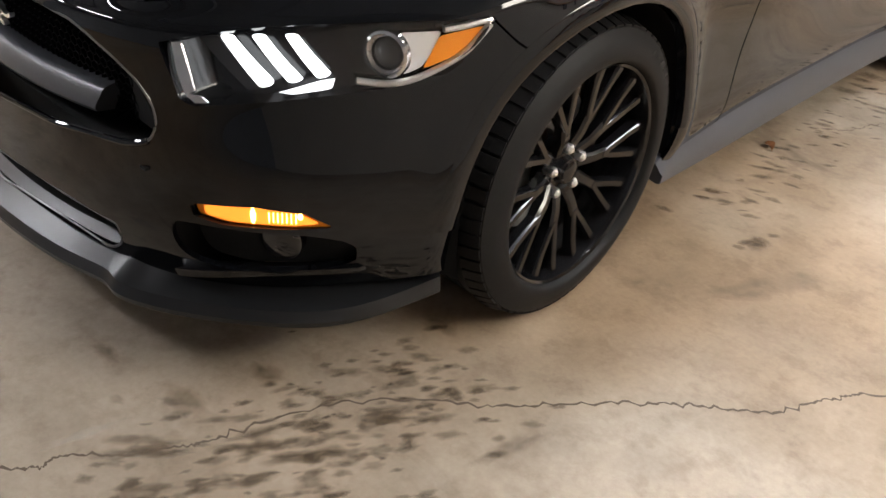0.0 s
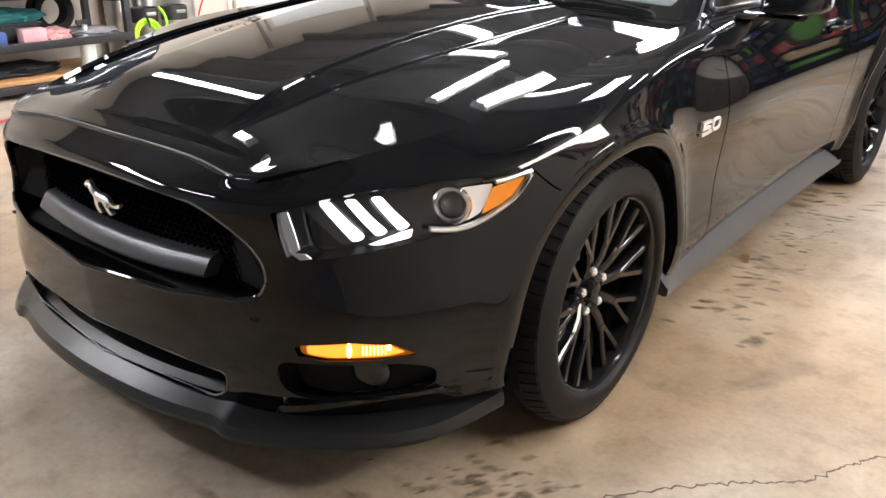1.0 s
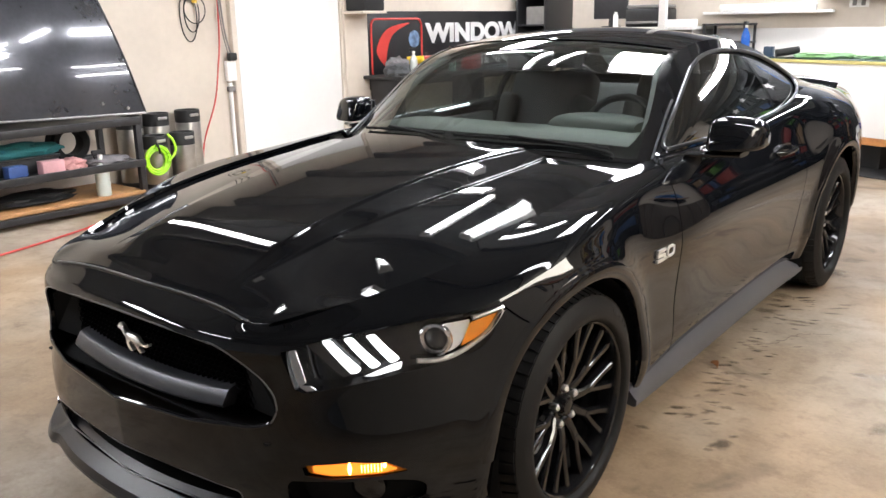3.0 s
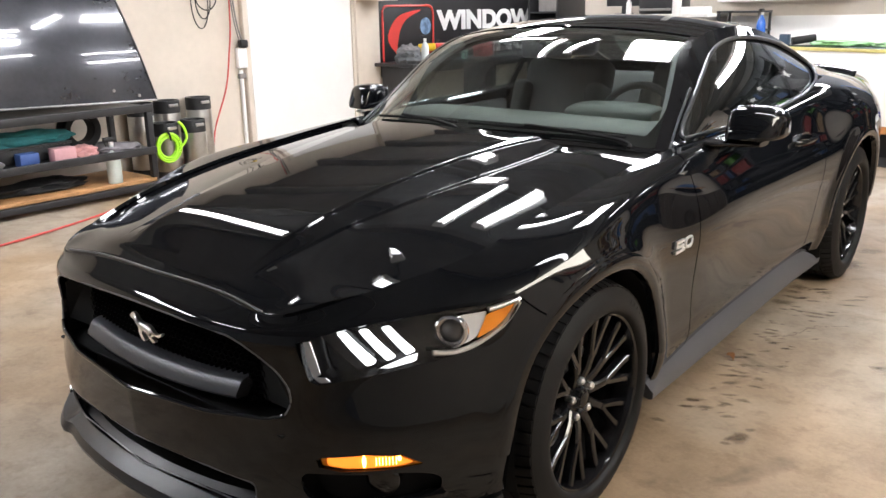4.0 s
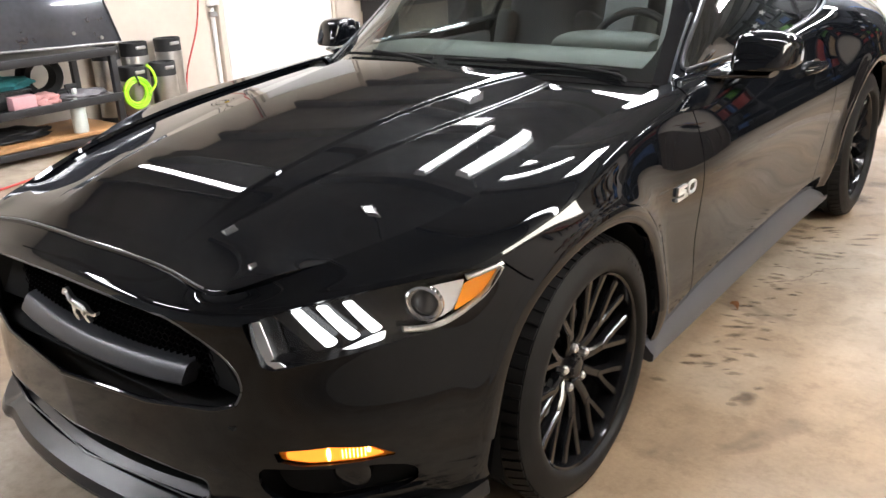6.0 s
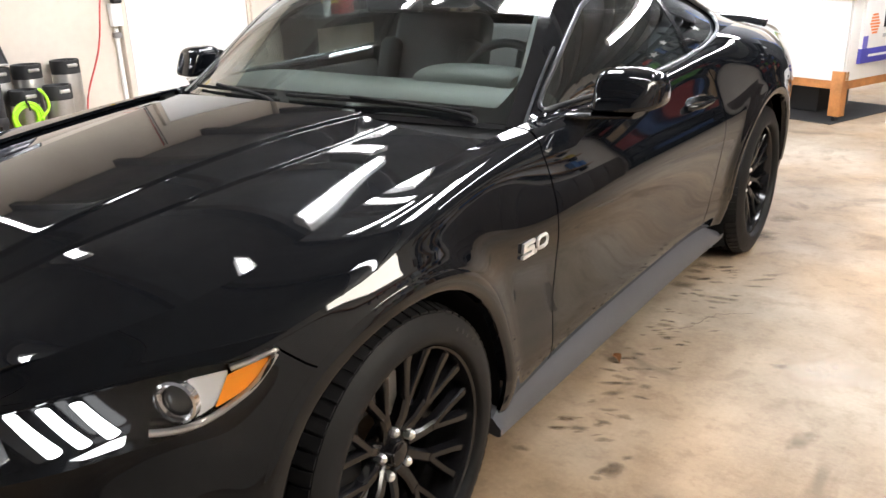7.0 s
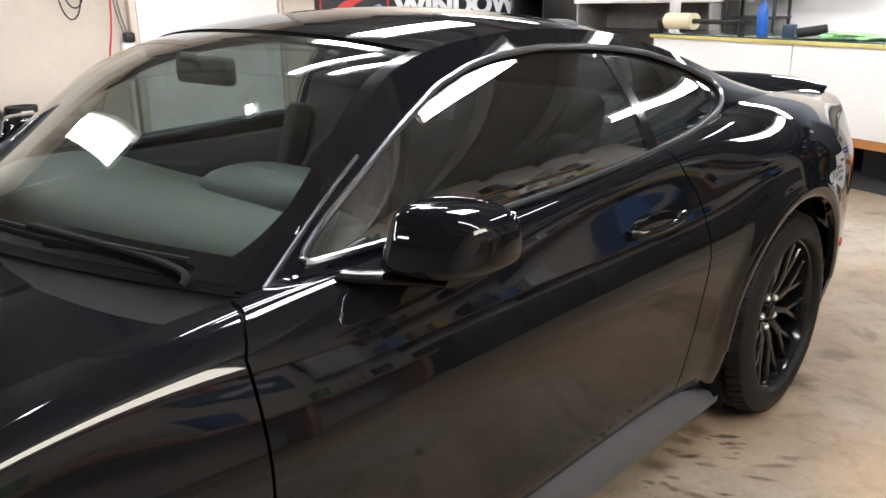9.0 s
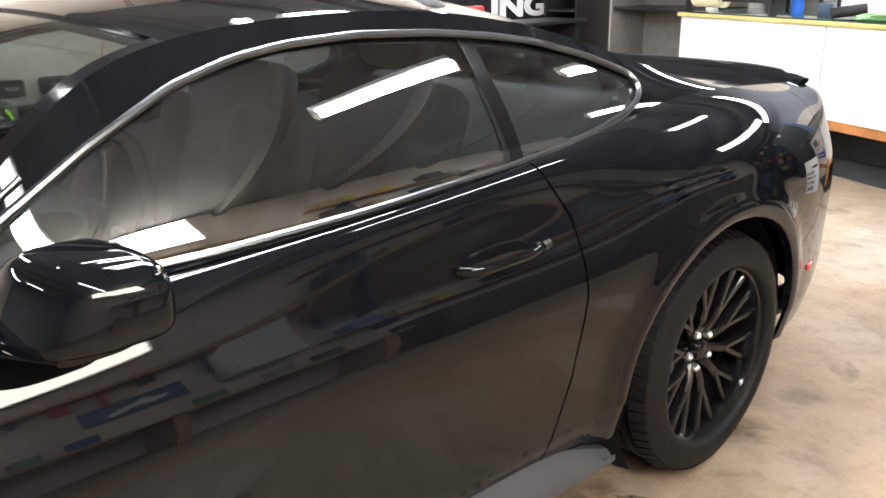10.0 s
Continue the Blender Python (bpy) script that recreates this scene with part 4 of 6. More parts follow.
for sx, door in ((1, DOORS[0]), (-1, DOORS[1])):
    secs = spline([(.866, .044, .034, 1.030, 1.002, .40), (.876, .070, .056, 1.028, 1.010, .40), (.91, .080, .061, 1.032, 1.014, .42), (.965, .080, .060, 1.046, 1.014, .42), (1.010, .074, .054, 1.062, 1.011, .45), (1.034, .058, .042, 1.076, 1.006, .52), (1.044, .034, .026, 1.086, 1.000, .65)], 4)
    shell_ = blob([tuple(s) for s in secs])
    for v_ in shell_.verts:
        v_.co.y += .42 * (v_.co.z - 1.012) * min(max((1.09 - v_.co.y) / .10, 0), 1)
        v_.co.z = max(v_.co.z, .964)
    m = part("side_mirror", mirrored(shell_, sx), PAINT, door, "black side mirror with a raked front and flat underside")
    part("mirror_glass", mirrored(box((.15, .004, .085), (.955, 1.122, 1.012), .001, None), sx), CHROME, m)
    arm = spline([(.82, .075, .012, .960, .950, .8), (.86, .070, .012, .980, .948, .8), (.91, .062, .011, 1.010, .946, .8), (.98, .050, .009, 1.045, .944, .8)], 4)
    part("mirror_foot", mirrored(blob([tuple(s) for s in arm]), sx), GLOSS, m)
    part("mirror_sail", mirrored(extrude_poly([(.93, .975), (1.10, .985), (1.085, 1.075)], .012, "x"), 1), TRIM, m).matrix_basis = pose(sx * .775, -.06, -.02, 0, -sx * 18, 0) @ pose(sx * .0, 0, 0)
    hx = .896
    pts = spline([(hx - .012, 1.765, .842), (hx + .018, 1.80, .843), (hx + .026, 1.88, .844), (hx + .022, 1.955, .844), (hx + .002, 2.000, .842)], 5)
    part("door_handle", mirrored(tube(pts, .0115, 10, flat=.75), sx), PAINT, door, "gloss black door handle with bright edge")
    cup = blob([tuple(s) for s in spline([(hx - .030, .075, .020, 1.88, .843, 1.0), (hx - .016, .088, .030, 1.88, .843, 1.0), (hx - .007, .092, .033, 1.88, .843, 1.0)], 3)])
    part("handle_cup", mirrored(cup, sx), GLOSS, door)
    part("handle_cap", mirrored(tube([(hx + .004, 1.992, .842), (hx - .006, 2.024, .840)], .0125, 10), sx), CHROME, door, "bright handle end")
    # blocky badge 5.0 on the fender
    five = [(0, 0), (1, 0), (1, .60), (.25, .60), (.25, .77), (1, .77), (1, 1), (0, 1), (0, .40), (.74, .40), (.74, .22), (0, .22)]
    five = extrude_poly([(sx * (-.066 + .058 * u + .006 * v), .040 * v - .020) for u, v in five], .008, "x")
    zero = [(sx * (.041 + .0255 * math.copysign(abs(math.cos(a)) ** .6, math.cos(a)) + .1 * .016 * math.sin(a)), .0155 * math.copysign(abs(math.sin(a)) ** .7, math.sin(a))) for a in [2 * math.pi * k / 32 for k in range(32)]]
    zero = tube([(0, u, v) for u, v in zero], .0050, 8, closed=True)
    dot = box((.008, .010, .010), (0, sx * .0015, -.0150), .001)
    badge = part("badge", merge(five, zero, dot), BADGE, CAR, "chrome 5.0 badge")
    badge.matrix_basis = pose(sx * (side_hit(.535, .685) + .003), .535, .685, 0, 0, 0)
    # tail lamp, red marker
    part("side_marker", mirrored(box((.012, .060, .022), (0, 0, 0), .004, pose(.899, 3.318, .462, 0, 0, 12)), sx), REDLENS, CAR, "small red side marker")

wing = bmesh.new()
rows = []
for k in range(41):
    a = -1 + k / 20
    x, y = a * .675, 3.70 - .085 * abs(a) ** 3
    lift = 1.012 + .030 * (1 - abs(a) ** 6)
    rows.append([wing.verts.new((x, y + dy, lift + dz)) for dy, dz in ((-.13, -.030), (-.06, -.006), (0, .010), (.03, .006), (.028, -.006), (0, -.012), (-.07, -.030))])
for p, q in zip(rows, rows[1:]):
    for i in range(7):
        wing.faces.new((p[i], q[i], q[(i + 1) % 7], p[(i + 1) % 7]))
wing.faces.new(rows[0])
wing.faces.new(rows[-1][::-1])
bmesh.ops.recalc_face_normals(wing, faces=wing.faces)
part("rear_spoiler", wing, PAINT, CAR, "low black boot-lid spoiler")
deck = np.zeros((41, 21, 3))
for i, a in enumerate(np.linspace(-1, 1, 41)):
    for j, b_ in enumerate(np.linspace(0, 1, 21)):
        y = 3.03 + b_ * (.70 - .08 * abs(a) ** 2)
        w = np.interp(y, LINES[6][SPAN * 12:SPAN * 15, 1], LINES[6][SPAN * 12:SPAN * 15, 0])
        deck[i, j] = (a * w, y, np.interp(y, LINES[6][SPAN * 12:SPAN * 15, 1], LINES[6][SPAN * 12:SPAN * 15, 2]) + .018 * (1 - a * a) - .004)
bm = sheet(deck)
panel("boot_lid", bm, lambda c: True, CAR, PAINT)
bm.free()

# ---- cowl, wipers
cowl = np.zeros((41, 5, 3))
for i, a in enumerate(np.linspace(-1, 1, 41)):
    for j, b_ in enumerate(np.linspace(0, 1, 5)):
        x = a * .735
        y0, y1 = .480 + .150 * abs(a) ** 4, .60 + .27 * abs(a) ** 2.2
        cowl[i, j] = (x, y0 + (y1 - y0) * b_, .956 - .055 * abs(a) ** 2.5 + .018 * b_ - .012 * math.sin(math.pi * b_))
bm = sheet(cowl)
panel("cowl", bm, lambda c: True, CAR, LINER, "matte black cowl below the windshield")
bm.free()
SILL = top_grid(0.9, 3.28, 0.99)[:, 3]
for x0, x1 in ((.60, .03), (-.02, -.56)):
    blade = [(x, np.interp(x, SILL[:, 0], SILL[:, 1]) - .006, np.interp(x, SILL[:, 0], SILL[:, 2]) + .008) for x in np.linspace(x0, x1, 13)]
    mid, foot_ = blade[7], blade[0]
    arm = [(foot_[0] + .03, foot_[1] - .035, foot_[2] - .030), (foot_[0] - .03, foot_[1] - .030, foot_[2] - .004), (mid[0], mid[1] - .008, mid[2] + .012)]
    wp = part("wiper", tube(spline(arm, 5), .006, 8, flat=1.3), LINER, CAR, "black wiper arm and blade")
    part("blade", tube(blade, .0055, 6), LINER, wp)

# ---- cabin
part("dashboard", blob([tuple(s) for s in spline([(-.66, .16, .10, 1.00, .88, .6), (-.45, .19, .12, .97, .885, .6), (0, .20, .12, .95, .885, .6), (.45, .19, .12, .97, .885, .6), (.66, .16, .10, 1.00, .88, .6)], 6)], 28), DASH, CAR, "grey dashboard")
part("instrument_hood", blob([tuple(s) for s in spline([(.18, .08, .03, 1.10, 1.00, .8), (.26, .11, .055, 1.10, .995, .8), (.48, .11, .055, 1.10, .995, .8), (.56, .08, .03, 1.10, 1.00, .8)], 5)], 24), DASH, CAR)
rg = [(.37 + .18 * math.cos(a), 1.28 + .06 * math.sin(a), .93 + .17 * math.sin(a)) for a in [2 * math.pi * k / 36 for k in range(36)]]
sw = part("steering_wheel", tube(rg, .015, 10, closed=True), MATTE, CAR, "black steering wheel")
part("steering_hub", box((.15, .05, .10), (.37, 1.27, .93), .02), MATTE, sw)
part("steering_spoke", box((.34, .02, .035), (.37, 1.275, .93), .008), MATTE, sw)


def seat(x, y):
    s = part("seat", box((.50, .52, .18), (x, y, .52), .06, segs=4), CLOTH, CAR, "dark cloth bucket seat")
    b = box((.50, .14, .62), (0, 0, .31), .055, segs=4)
    bmesh.ops.transform(b, matrix=pose(x, y + .22, .56, -18, 0, 0), verts=b.verts)
    part("backrest", b, CLOTH, s)
    for sg in (-1, 1):
        b = box((.10, .17, .44), (sg * .22, -.05, .26), .04, segs=4)
        bmesh.ops.transform(b, matrix=pose(x, y + .22, .56, -18, 0, 0), verts=b.verts)
        part("bolster", b, CLOTH, s)
    b = box((.27, .10, .17), (0, .0, .73), .045, segs=4)
    bmesh.ops.transform(b, matrix=pose(x, y + .22, .56, -18, 0, 0), verts=b.verts)
    part("headrest", b, CLOTH, s)


for x in (.37, -.37):
    seat(x, 1.62)
part("rear_bench", box((1.16, .45, .18), (0, 2.34, .55), .06, segs=3), CLOTH, CAR)
b = box((1.16, .14, .50), (0, 0, .25), .05, segs=3)
bmesh.ops.transform(b, matrix=pose(0, 2.52, .58, -24, 0, 0), verts=b.verts)
part("rear_backrest", b, CLOTH, CAR)
part("parcel_shelf", box((1.10, .50, .03), (0, 2.95, .98), .01), DASH, CAR)
part("rearview_mirror", box((.24, .035, .07), (0, 1.17, 1.245), .014, segs=3), MATTE, CAR, "black rear-view mirror")
part("mirror_stalk", tube([(0, 1.10, 1.285), (0, 1.14, 1.278), (0, 1.16, 1.258)], .012, 8), MATTE, CAR)
part("centre_console", box((.22, .95, .20), (0, 1.45, .52), .03), MATTE, CAR)
head = top_grid(3.35, 6.25, .93, .030)
bm = sheet(head)
panel("headliner", bm, lambda c: True, CAR, HEADLINER, lip=.006)
bm.free()
for sx in (1, -1):
    b = box((.05, 1.28, .58), (sx * .79, 1.36, .64), .02)
    part("door_card", b, CLOTH, CAR)
    part("rear_side_trim", box((.05, .75, .50), (sx * .74, 2.42, .72), .02), CLOTH, CAR)
    # dark inner pillar linings
    part("pillar_lining", tube([(sx * (p[0] - .045), p[1] + .01, p[2] - .025) for p in rail[22:66:4]], .022, 8), LINING, CAR)


# ---------------------------------------------------------------- the garage
WEST, EAST, SOUTH, NORTH, CEIL = -5.08, 4.2, -5.0, 9.4, 3.3
WALL = material("cream_wall_paint", (.62, .55, .47), .75, vary=.10, scale=1.6, bump=.06, bump_scale=90)
WALL_DARK = material("dark_wall_grey", (.22, .23, .25), .8, vary=.2, scale=1.2, bump=.06, bump_scale=90)
CEILING = material("ceiling_boards", (.215, .22, .225), .9, vary=.3, scale=1.0)
WHITE = material("white_paint", (.82, .81, .79), .5, vary=.05, scale=2.0)
WOOD = material("pine_wood", (.46, .24, .10), .55, vary=.35, scale=6, bump=.08, bump_scale=80)
BLACKMETAL = material("black_metal", (.018, .018, .02), .4, vary=.3, scale=20)
KEGSTEEL = material("brushed_steel", (.55, .54, .52), .30, metal=1.0, vary=.15, scale=12, bump=.04, bump_scale=200)
TUBE = glowing("fluorescent_tube", (.975, .985, 1.03), 30.0)


def concrete():
    m = bpy.data.materials.new("concrete_floor")
    m.use_nodes = True
    nt = m.node_tree
    b = nt.nodes["Principled BSDF"]
    co = nt.nodes.new("ShaderNodeTexCoord")

    def noise_(scale, detail, rough=.55):
        n = nt.nodes.new("ShaderNodeTexNoise")
        n.inputs["Scale"].default_value, n.inputs["Detail"].default_value, n.inputs["Roughness"].default_value = scale, detail, rough
        nt.links.new(co.outputs["Object"], n.inputs["Vector"])
        return n.outputs["Fac"]

    def ramp(fac, p0, c0, p1, c1):
        r = nt.nodes.new("ShaderNodeValToRGB")
        r.color_ramp.elements[0].position, r.color_ramp.elements[0].color = p0, (*c0, 1)
        r.color_ramp.elements[1].position, r.color_ramp.elements[1].color = p1, (*c1, 1)
        nt.links.new(fac, r.inputs["Fac"])
        return r.outputs["Color"]

    def mul(a, c):
        x = nt.nodes.new("ShaderNodeMix")
        x.data_type, x.blend_type = "RGBA", "MULTIPLY"
        x.inputs["Factor"].default_value = 1
        nt.links.new(a, x.inputs["A"])
        nt.links.new(c, x.inputs["B"])
        return x.outputs["Result"]
    base = ramp(noise_(.9, 5), .30, (.29, .240, .184), .72, (.49, .408, .322))
    base = mul(base, ramp(noise_(4.5, 6, .6), .30, (.76, .75, .74), .60, (1, 1, 1)))
    base = mul(base, ramp(noise_(55, 4, .7), .30, (.86, .85, .84), .65, (1, 1, 1)))
    base = mul(base, ramp(noise_(.55, 3), .42, (.88, .74, .58), .58, (1, 1, 1)))
    base = mul(base, ramp(noise_(11, 5, .65), .34, (.80, .78, .76), .50, (1, 1, 1)))
    stain = nt.nodes.new("ShaderNodeTexNoise")
    stain.inputs["Scale"].default_value, stain.inputs["Detail"].default_value, stain.inputs["Distortion"].default_value = 2.6, 3, 1.2
    nt.links.new(co.outputs["Object"], stain.inputs["Vector"])
    base = mul(base, ramp(stain.outputs["Fac"], .28, (.62, .60, .58), .40, (1, 1, 1)))
    nt.links.new(base, b.inputs["Base Color"])
    rr = nt.nodes.new("ShaderNodeMapRange")
    rr.inputs["To Min"].default_value, rr.inputs["To Max"].default_value = .42, .75
    nt.links.new(noise_(3.0, 5), rr.inputs["Value"])
    nt.links.new(rr.outputs["Result"], b.inputs["Roughness"])
    bp = nt.nodes.new("ShaderNodeBump")
    bp.inputs["Strength"].default_value, bp.inputs["Distance"].default_value = .12, .01
    nt.links.new(noise_(70, 6, .7), bp.inputs["Height"])
    nt.links.new(bp.outputs["Normal"], b.inputs["Normal"])
    return m


def setting(name, size, at, mat, label, bevel=0.0):
    return tagged(obj(name, box(size, at, bevel), mat, smooth=False), label, name.split("_")[0], kind="structure")


MIDX, MIDY, LX, LY = (WEST + EAST) / 2, (SOUTH + NORTH) / 2, EAST - WEST, NORTH - SOUTH
setting("floor", (LX + .4, LY + .4, .2), (MIDX, MIDY, -.1), concrete(), "stained tan concrete garage floor")
setting("ceiling", (LX + .4, LY + .4, .2), (MIDX, MIDY, CEIL + .1), CEILING, "dim grey ceiling")
setting("wall_west", (.2, LY + .4, CEIL), (WEST - .1, MIDY, CEIL / 2), WALL, "cream painted garage wall")
setting("wall_east", (.2, LY + .4, CEIL), (EAST + .1, MIDY, CEIL / 2), WALL, "cream painted garage wall")
setting("wall_north", (LX, .2, 2.15), (MIDX, NORTH + .1, 1.075), WALL, "cream painted garage wall")
# unseen walls, given a dark tone so that bumper and rear quarter mirror little
setting("wall_north_top", (LX, .2, CEIL - 2.15), (MIDX, NORTH + .1, (CEIL + 2.15) / 2), WALL_DARK, "unseen upper wall, dark to keep the rear quarter reflections dark")
setting("wall_south", (LX, .2, CEIL), (MIDX, SOUTH - .1, CEIL / 2), WALL_DARK, "unseen grey wall, dark to keep the bumper reflections dark")


# ---- strip lights out of view: most set from reflections, three added as fill
def strip_light(x, y, turn, length=2.4, width=.26, z=None):
    z = z or CEIL - .35
    e = thing("strip_light", "white strip light out of view, set from reflections or added as fill", "ceiling light", (x, y, z), turn, "fluorescent strip lights")
    part("housing", box((width + .05, length, .05), (0, 0, .055), .008), WHITE, e)
    part("diffuser", box((width, length - .04, .05), (0, 0, .005), .018), TUBE, e, "glowing diffuser")
    for s in (-1, 1):
        part("end_cap", box((width + .02, .02, .06), (0, s * (length / 2 - .01), .005), .004), WHITE, e)
        part("hanger", tube([(0, s * length * .35, .08), (0, s * length * .35, CEIL - z)], .004, 6), BLACKMETAL, e)
    return e


# second row, except (-1.4, -2.8): unseen fill added to brighten walls and floor
LIGHTS = [(-1.02, 2.15, 10, 1.2, .055), (-.70, 2.25, 6, 1.1, .06), (-.74, .85, 50, .18, .06), (-1.75, 3.0, 80, .9, .12), (-2.35, 4.4, 18, 2.0, .32), (-3.2, .82, 78, 2.4, .13), (1.55, 3.40, 29, 1.2, .10), (1.55, 6.95, 43, 2.5, .22), (.06, 2.35, 20, 1.5, .45), (2.35, .85, -71, 2.5, .12), (.70, 5.60, 36, 1.2, .07),
          (-4.3, 7.8, 0, 2.0, .2), (-.4, 8.45, 85, 2.4, .22), (-1.4, -2.8, 90, 1.5, .15), (-3.2, -2.2, 0, 2.2, .26)]
for x, y, turn, length, width in LIGHTS:
    strip_light(x, y, turn, length, width)
# glowing panel added in place of upper wall lit by an unseen lamp
wl = thing("lit_wall_panel", "glowing panel added in place of the brightly lit upper wall", "wall light", (EAST, 1.25, 2.79))
part("housing", box((.07, 2.50, .90), (-.035, 0, 0), .008), WHITE, wl)
part("diffuser", box((.03, 2.44, .84), (-.083, 0, 0), .010), glowing("lit_wall_glow", (1.0, .93, .82), 13.0), wl, "glowing sheet standing in for lit wall")

# unseen joists, added to vary what the car mirrors of the ceiling
JOIST = material("grey_joist_wood", (.150, .146, .140), .8, vary=.3, scale=4)
for k in range(13):
    tagged(obj("ceiling_joist", box((LX, .09, .17), (MIDX, SOUTH + .7 + 1.18 * k, CEIL - .087), .004), JOIST, smooth=False), "unseen grey joist, added to break up ceiling reflections in the car", "joist", kind="structure", group="ceiling joists")

# ---- west side: white roller door, column, banner
d = thing("white_door", "tall plain white door in the cream wall", "door", (WEST, 4.305, 0), kind="structure")
part("leaf", box((.05, 1.46, 2.7), (.03, 0, 1.36), .006), WHITE, d)
part("door_frame", box((.07, .06, 2.78), (.03, -.77, 1.39), .006), WALL, d)
part("door_frame", box((.07, .06, 2.78), (.03, .77, 1.39), .006), WALL, d)
part("door_frame", box((.07, 1.60, .06), (.03, 0, 2.75), .006), WALL, d)


def text(body, size, at, turn, mat, parent, name="lettering", wide=1.0, bold=0.0, label="", span=0.0):
    cu = bpy.data.curves.new(name, "FONT")
    cu.body, cu.size, cu.extrude, cu.offset, cu.align_x, cu.align_y = body, size, .002, bold, "LEFT", "BOTTOM_BASELINE"
    tmp = bpy.data.objects.new("tmp", cu)
    scene.collection.objects.link(tmp)
    me = bpy.data.meshes.new_from_object(tmp.evaluated_get(bpy.context.evaluated_depsgraph_get()))
    bpy.data.objects.remove(tmp)
    me.name = name
    me.materials.clear()
    me.materials.append(mat)
    o = new(name, me)
    o.parent = parent
    if span:
        wide = span / (max(v_.co.x for v_ in me.vertices) - min(v_.co.x for v_ in me.vertices))
    o.matrix_basis = pose(*at, *turn) @ Matrix.Diagonal((wide, 1, 1, 1))
    if label:
        o["label"] = label
    return o


BANNER = material("black_vinyl", (.012, .012, .014), .35, vary=.3, scale=3)
LETTER = material("white_vinyl", (.72, .72, .72), .45, vary=.08, scale=6)
REDV = material("red_vinyl", (.60, .05, .04), .45, vary=.1, scale=6)
ban = thing("banner", "black window-tinting banner with white lettering and a red swoosh", "banner", (WEST + .04, 5.47, 0))
part("sheet", box((.012, 3.50, .92), (0, 1.75, 1.10), .002), BANNER, ban)
text("WINDOW", .325, (.010, 1.16, 1.175), (90, 0, 90), LETTER, ban, bold=.016, span=2.22)
text("ING", .325, (.010, 2.30, .86), (90, 0, 90), LETTER, ban, bold=.016, span=.95)
fr = rounded([(.10, .76), (1.05, .76), (1.05, 1.47), (.10, 1.47)], .10)
part("red_border", tube([(.010, y, z) for y, z in fr], .014, 6, closed=True), REDV, ban)
sw_ = [(.34, .90), (.22, 1.02), (.20, 1.14), (.32, 1.30), (.54, 1.39), (.82, 1.42), (.60, 1.34), (.44, 1.22), (.38, 1.08)]
part("swoosh", extrude_poly([tuple(p) for p in spline([(a, b) for a, b in sw_ + sw_[:1]], 5)[:-1]], .004, "x"), REDV, ban).matrix_basis = pose(.010, 0, 0)
part("globe_disc", lathe([(.0, 0), (.105, 0), (.105, .004), (.0, .004)], 40, "X", (.010, .90, 1.22)), material("blue_vinyl", (.16, .26, .42), .4, vary=.7, scale=14), ban)


# ---- rack with clutter, leaning panel, steel tanks
def tank(x, y, z, h=.66, r=.128):
    k = thing("steel_tank", "brushed steel soda keg with a black rubber top", "keg", (x, y, z), group="steel kegs by the wall")
    part("body", lathe([(.0, .03), (r * .9, .03), (r, .05), (r, h - .12), (r * .96, h - .10), (r * .8, h - .085), (.0, h - .085)], 40), KEGSTEEL, k)
    part("base_boot", lathe([(.0, 0), (r * 1.02, 0), (r * 1.02, .055), (r * .98, .06), (.0, .06)], 40), MATTE, k)
    part("top_collar", lathe([(r * .80, h - .12), (r * .99, h - .12), (r * 1.0, h - .005), (r * .97, h), (r * .86, h), (r * .83, h - .01)], 40, close=True), MATTE, k, "black rubber collar")
    part("handle_hole", box((.02, r * .8, .028), (r * .97, 0, h - .045), .008), KEGSTEEL, k)
    part("valve", lathe([(.0, h - .085), (.02, h - .085), (.02, h - .03), (.0, h - .03)], 12), CHROME, k)
    return k


for y in (2.195, 2.47, 2.815):
    tank(-4.92, y, 0, .655, .118)
for y in (2.27, 2.56):
    tank(-4.665, y, 0, .488, .112)
hose = thing("coiled_hose", "neon green coiled hose hung on a keg", "hose", (-4.545, 2.20, .285))
GREEN = material("neon_green_rubber", (.42, .85, .03), .4, vary=.1, scale=20)
for k in range(8):
    rr = .084 + .0125 * (k % 4) + .003 * (k // 4)
    part("coil", tube([(.004 + .013 * (k // 4) + .004 * math.sin(2 * a + k), rr * math.cos(a) + .004 * math.sin(k), rr * 1.03 * math.sin(a) - .004 * (k % 3)) for a in [2 * math.pi * i / 40 for i in range(40)]], .0085, 8, closed=True), GREEN, hose)
part("loose_end", tube(spline([(.03, .10, -.02), (.04, .17, .06), (.03, .16, .16), (.0, .13, .21)], 6), .012, 8), GREEN, hose)
part("strap", tube([(.02, 0, .15), (.05, .0, .11), (.03, .02, .06)], .010, 6), MATTE, hose)

rack = thing("steel_rack", "black steel rack with a wooden shelf, full of clutter", "rack", (-4.50, 1.13, 0))
for x in (-.30, .30):
    for y in (-1.30, .70):
        part("post", box((.05, .05, .72), (x, y, .36), .004), BLACKMETAL, rack)
for z in (.345, .69):
    part("shelf_tray", box((.66, 2.06, .03), (0, -.30, z), .004), BLACKMETAL, rack)
    for x in (-.32, .32):
        part("rail", box((.03, 2.06, .06), (x, -.30, z), .004), BLACKMETAL, rack)
part("wooden_shelf", box((.66, 2.0, .03), (0, -.30, .105), .004), WOOD, rack, "pine board shelf")
part("rail", box((.03, 2.06, .05), (.345, -.30, .062), .004), BLACKMETAL, rack)


